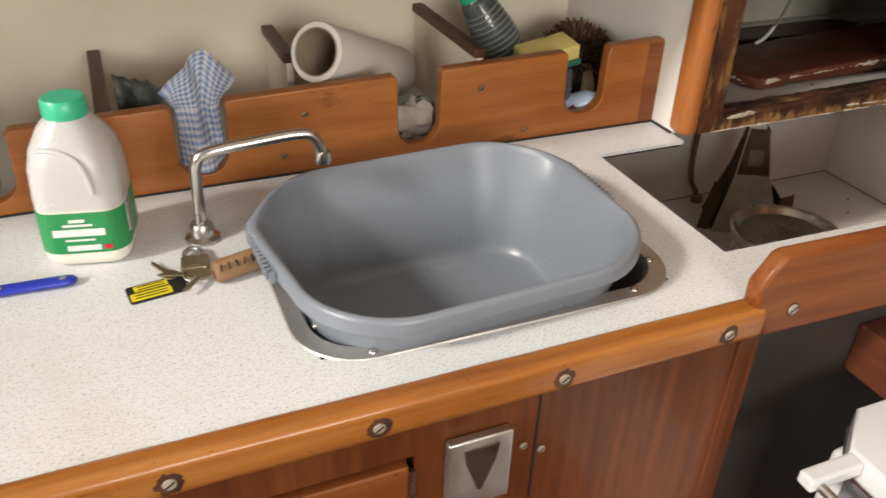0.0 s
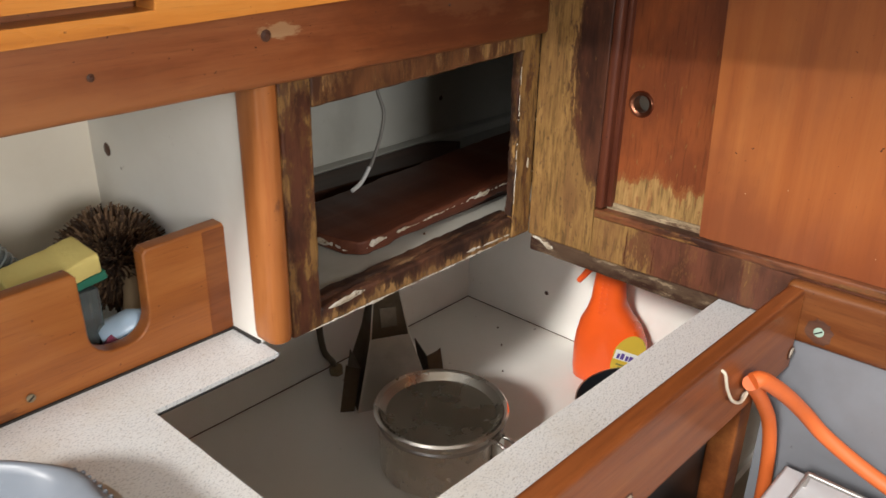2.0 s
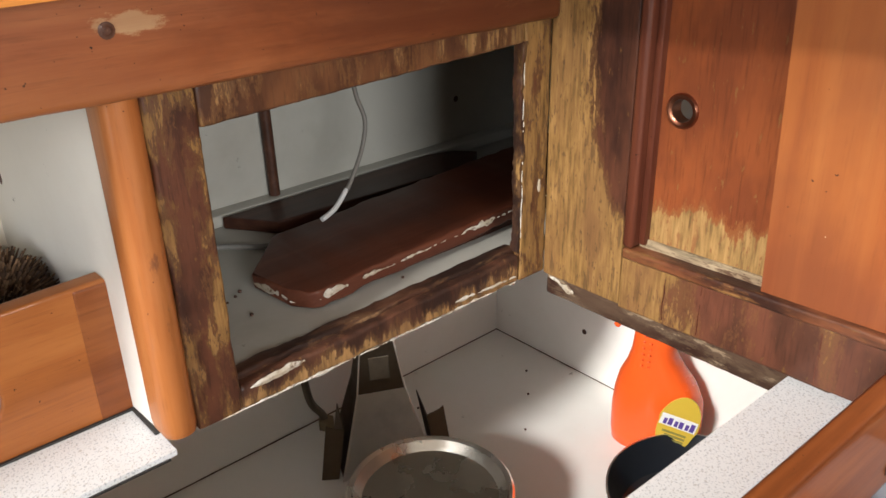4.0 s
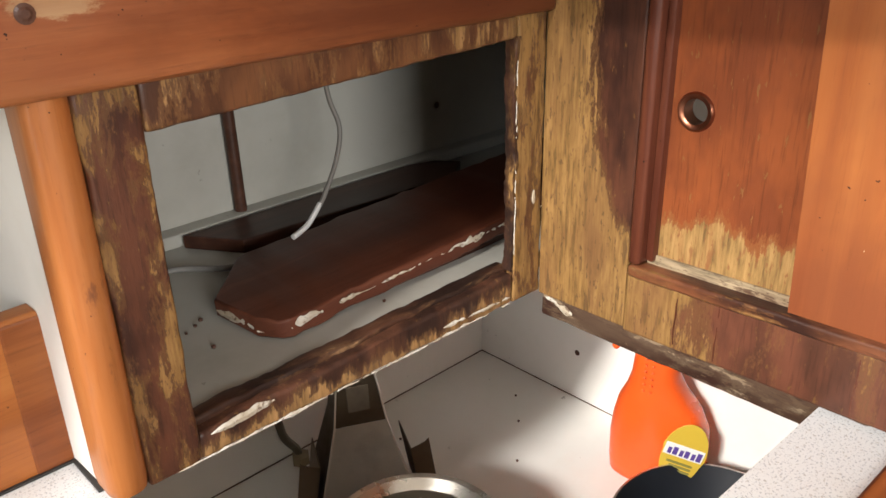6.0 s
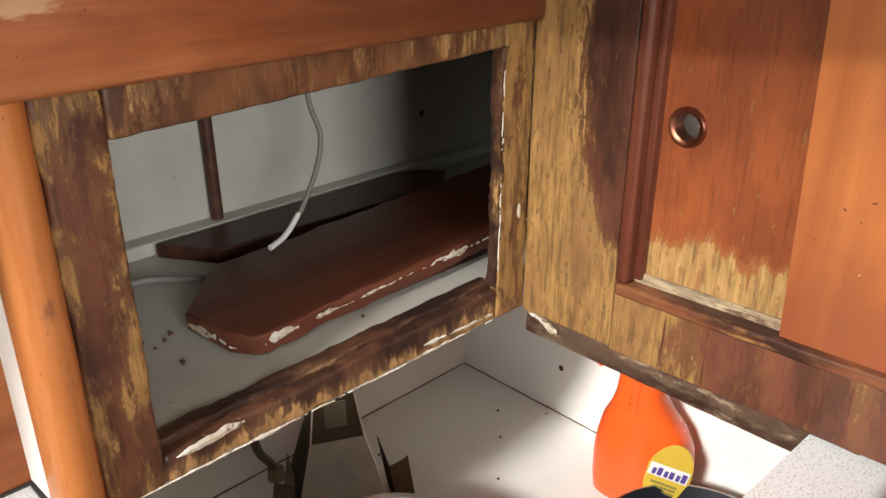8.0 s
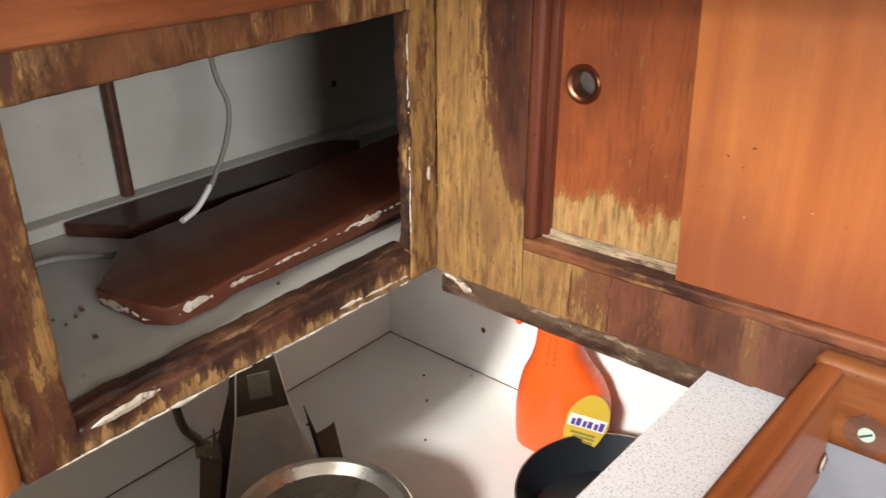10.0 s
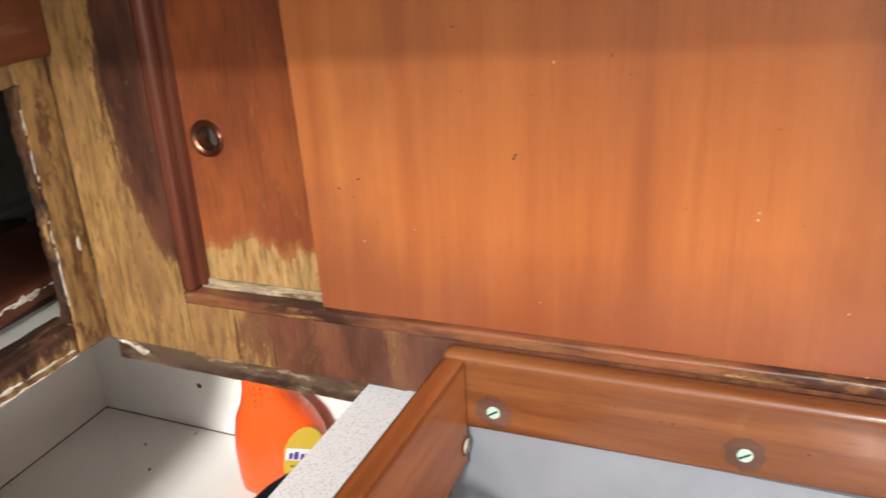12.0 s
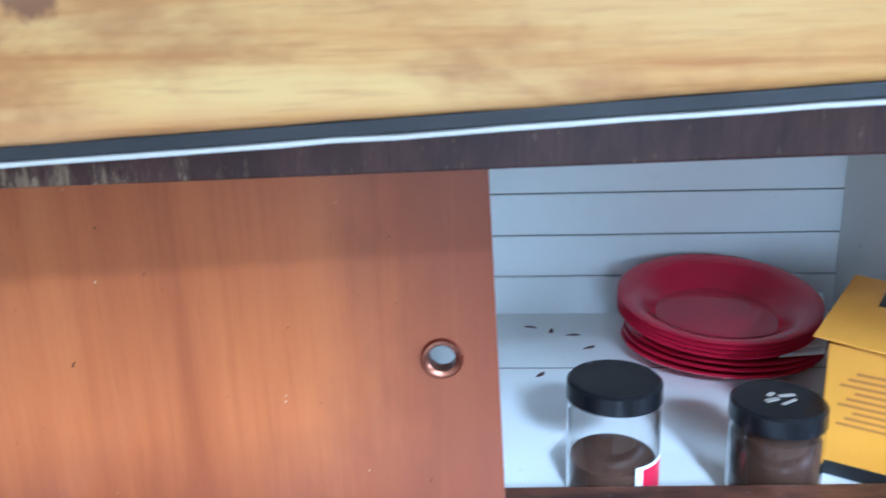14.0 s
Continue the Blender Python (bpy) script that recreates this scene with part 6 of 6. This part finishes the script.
G = 1.0945
for k in range(3):
    stack_dish([(G * r, G * z) for r, z in ((0, 0), (0.07, 0), (0.082, 0.003), (0.105, 0.012), (0.107, 0.0145), (0.104, 0.0155), (0.08, 0.006), (0, 0.004))], pose(1.52 + 0.002 * k, -0.064 - 0.003 * k, 0.9365 + 0.0066 * k, 0, 0, 20 * k), "dinner_plate", "red plastic dinner plate in a stack", "plate", "stacked plates", RED)
for k in range(4):
    stack_dish([(G * r, G * z) for r, z in ((0, 0), (0.06, 0), (0.070, 0.003), (0.086, 0.023), (0.104, 0.0275), (0.106, 0.030), (0.103, 0.031), (0.084, 0.026), (0.064, 0.005), (0, 0.004))], pose(1.519 - 0.001 * k, -0.056, 0.9605 + 0.0055 * k, 0, -8.5, 0), "soup_bowl", "red plastic soup bowl stacked on the plates", "bowl", "stacked bowls", RED)


def jar_thing(name, x, y, h, r, label, fill, fill_h, lid_mat):
    ob = thing(name, (x, y, 0.935), label, "jar")
    at = pose(x, y, 0.9355)
    body = part("glass", lathe([(0, 0), (r - 0.004, 0), (r, 0.004), (r, h - 0.026), (r - 0.003, h - 0.02), (r - 0.003, h - 0.016), (r - 0.005, h - 0.016), (r - 0.005, h - 0.021), (r - 0.002, h - 0.027), (r - 0.002, 0.006), (0, 0.003)], at, 44), CLEAR, ob, "clear glass", smooth=40)
    body.visible_shadow = False
    part("contents", lathe([(0, 0.004), (r - 0.0026, 0.0055), (r - 0.0026, fill_h), ((r - 0.0026) * 0.5, fill_h + 0.004), (0, fill_h - 0.001)], at, 36), fill, ob, smooth=40)
    lid_ob = part("lid", lathe([(0, h), (r - 0.002, h), (r + 0.0005, h - 0.0025), (r + 0.001, h - 0.0165), (r - 0.001, h - 0.0165), (r - 0.001, h - 0.003), (0, h - 0.002)], at, 48), lid_mat, ob, "black screw lid", smooth=40)
    return ob, lid_ob


coffee, _ = jar_thing("coffee_jar", 1.207, 0.109, 0.1085, 0.0385, "clear jar of ground coffee with a black lid", COFFEE, 0.038, LID_BLACK)
CJ = pose(1.207, 0.109, 0.9355)
tag_red = part("label", loft([[(0.0392 * math.cos(t), 0.0392 * math.sin(t), z) for t in [radians(200 + 4 * k) for k in range(14)]] + [(0.0388 * math.cos(t), 0.0388 * math.sin(t), z) for t in [radians(252 - 4 * k) for k in range(14)]] for z in (0.006, 0.046)], CJ), LABEL_WHITE, coffee, "white and red label")
part("red_field", loft([[(0.0396 * math.cos(t), 0.0396 * math.sin(t), z) for t in [radians(210 + 4 * k) for k in range(11)]] + [(0.0392 * math.cos(t), 0.0392 * math.sin(t), z) for t in [radians(250 - 4 * k) for k in range(11)]] for z in (0.009, 0.043)], CJ), RED, tag_red)
_, plid = jar_thing("preserve_jar", 1.2, -0.022, 0.0925, 0.0372, "jar of dark preserve with a printed black lid", PICKLE, 0.067, LID_BLACK)
for k, (dx, dy, w, h) in enumerate(((-0.008, 0.006, 0.014, 0.004), (0.006, -0.002, 0.012, 0.005), (-0.006, -0.006, 0.016, 0.003), (0.004, 0.008, 0.008, 0.004))):
    part("print_bar", box(-w / 2, w / 2, -h / 2, h / 2, 0, 0.0005, 0, m=pose(1.2, -0.022, 0.9355 + 0.0924) @ pose(dy, dx, 0, 0, 0, 100 + 12 * k)), SCREW, plid)
carton = thing("carton", (1.25, -0.11, 0.935), "amber cardboard carton with a black window", "carton")
CM = pose(1.304, -0.16, 0.9355, 0, 0, -32)
part("box", box(-0.095, 0.095, -0.04, 0.04, 0.0, 0.122, 0.0015, 2, m=CM), BOX_YELLOW, carton)
part("dark_base", box(-0.0955, 0.0955, -0.0405, 0.0405, 0.0, 0.014, 0.0008, 1, m=CM), BLACK, carton, "black band round the foot")
LIDM = CM @ pose(0, 0.004, 0.1232, 5, 0, 0)
flap = part("flap", box(-0.1, 0.096, -0.041, 0.048, 0, 0.0016, 0.0003, 1, m=LIDM), BOX_YELLOW, carton, "loose card flap")
part("window", box(0.012, 0.062, -0.028, 0.014, 0.0016, 0.0024, 0.0002, 1, m=LIDM), BLACK, flap, "black printed panel")
part("print_bar", box(0.022, 0.052, -0.012, -0.004, 0.0024, 0.0028, 0, m=LIDM), LABEL_WHITE, flap)
BROWN_PRINT = plastic("brown_print", (0.45, 0.18, 0.02), 0.6)
for k in range(9):
    part("print_bar", box(-0.0957, -0.0951, -0.03, 0.028 - 0.006 * (k % 3), 0.05 + 0.006 * k, 0.0525 + 0.006 * k, 0, m=CM), BROWN_PRINT, carton)
packet = thing("paper_packet", (1.52, -0.17, 0.955), "folded white paper packet lying on the red plates", "packet")
part("sheet", prism([(1.416, -0.098), (1.425, -0.15), (1.47, -0.172), (1.62, -0.222), (1.628, -0.18), (1.5, -0.12)], 0.004, pose(0, 0, 0.9695), 0.0008, 1), paint("packet_paper", (0.74, 0.74, 0.76), (0.6, 0.6, 0.62), rough=0.6), packet)
part("fold", prism([(1.43, -0.128), (1.436, -0.152), (1.56, -0.2), (1.556, -0.185)], 0.003, pose(0, 0, 0.9738), 0.0006, 1), paint("packet_paper_fold", (0.66, 0.66, 0.7), (0.5, 0.5, 0.55), rough=0.6), packet)
part("seam", box(1.4675, 1.469, -0.24, 0.21, 0.9348, 0.9354, 0), CAP_WOOD, locker, "thin dark joint in the shelf")
for k, (x, y) in enumerate(((1.6, 0.16), (1.572, 0.106), (1.53, 0.09), (1.45, 0.155), (1.585, 0.134))):
    mark = thing("rust_mark", (x, y, 0.935), "small rusty flake on the white locker shelf", "rust flake", "rust flakes")
    part("flake", prism([(0.008 * math.cos(t) * (1 + 0.4 * math.sin(3 * t + k)), 0.003 * math.sin(t)) for t in [2 * math.pi * q / 10 for q in range(10)]], 0.0006, pose(x, y, 0.935, 0, 0, 70 + 25 * k)), CAP_WOOD, mark)
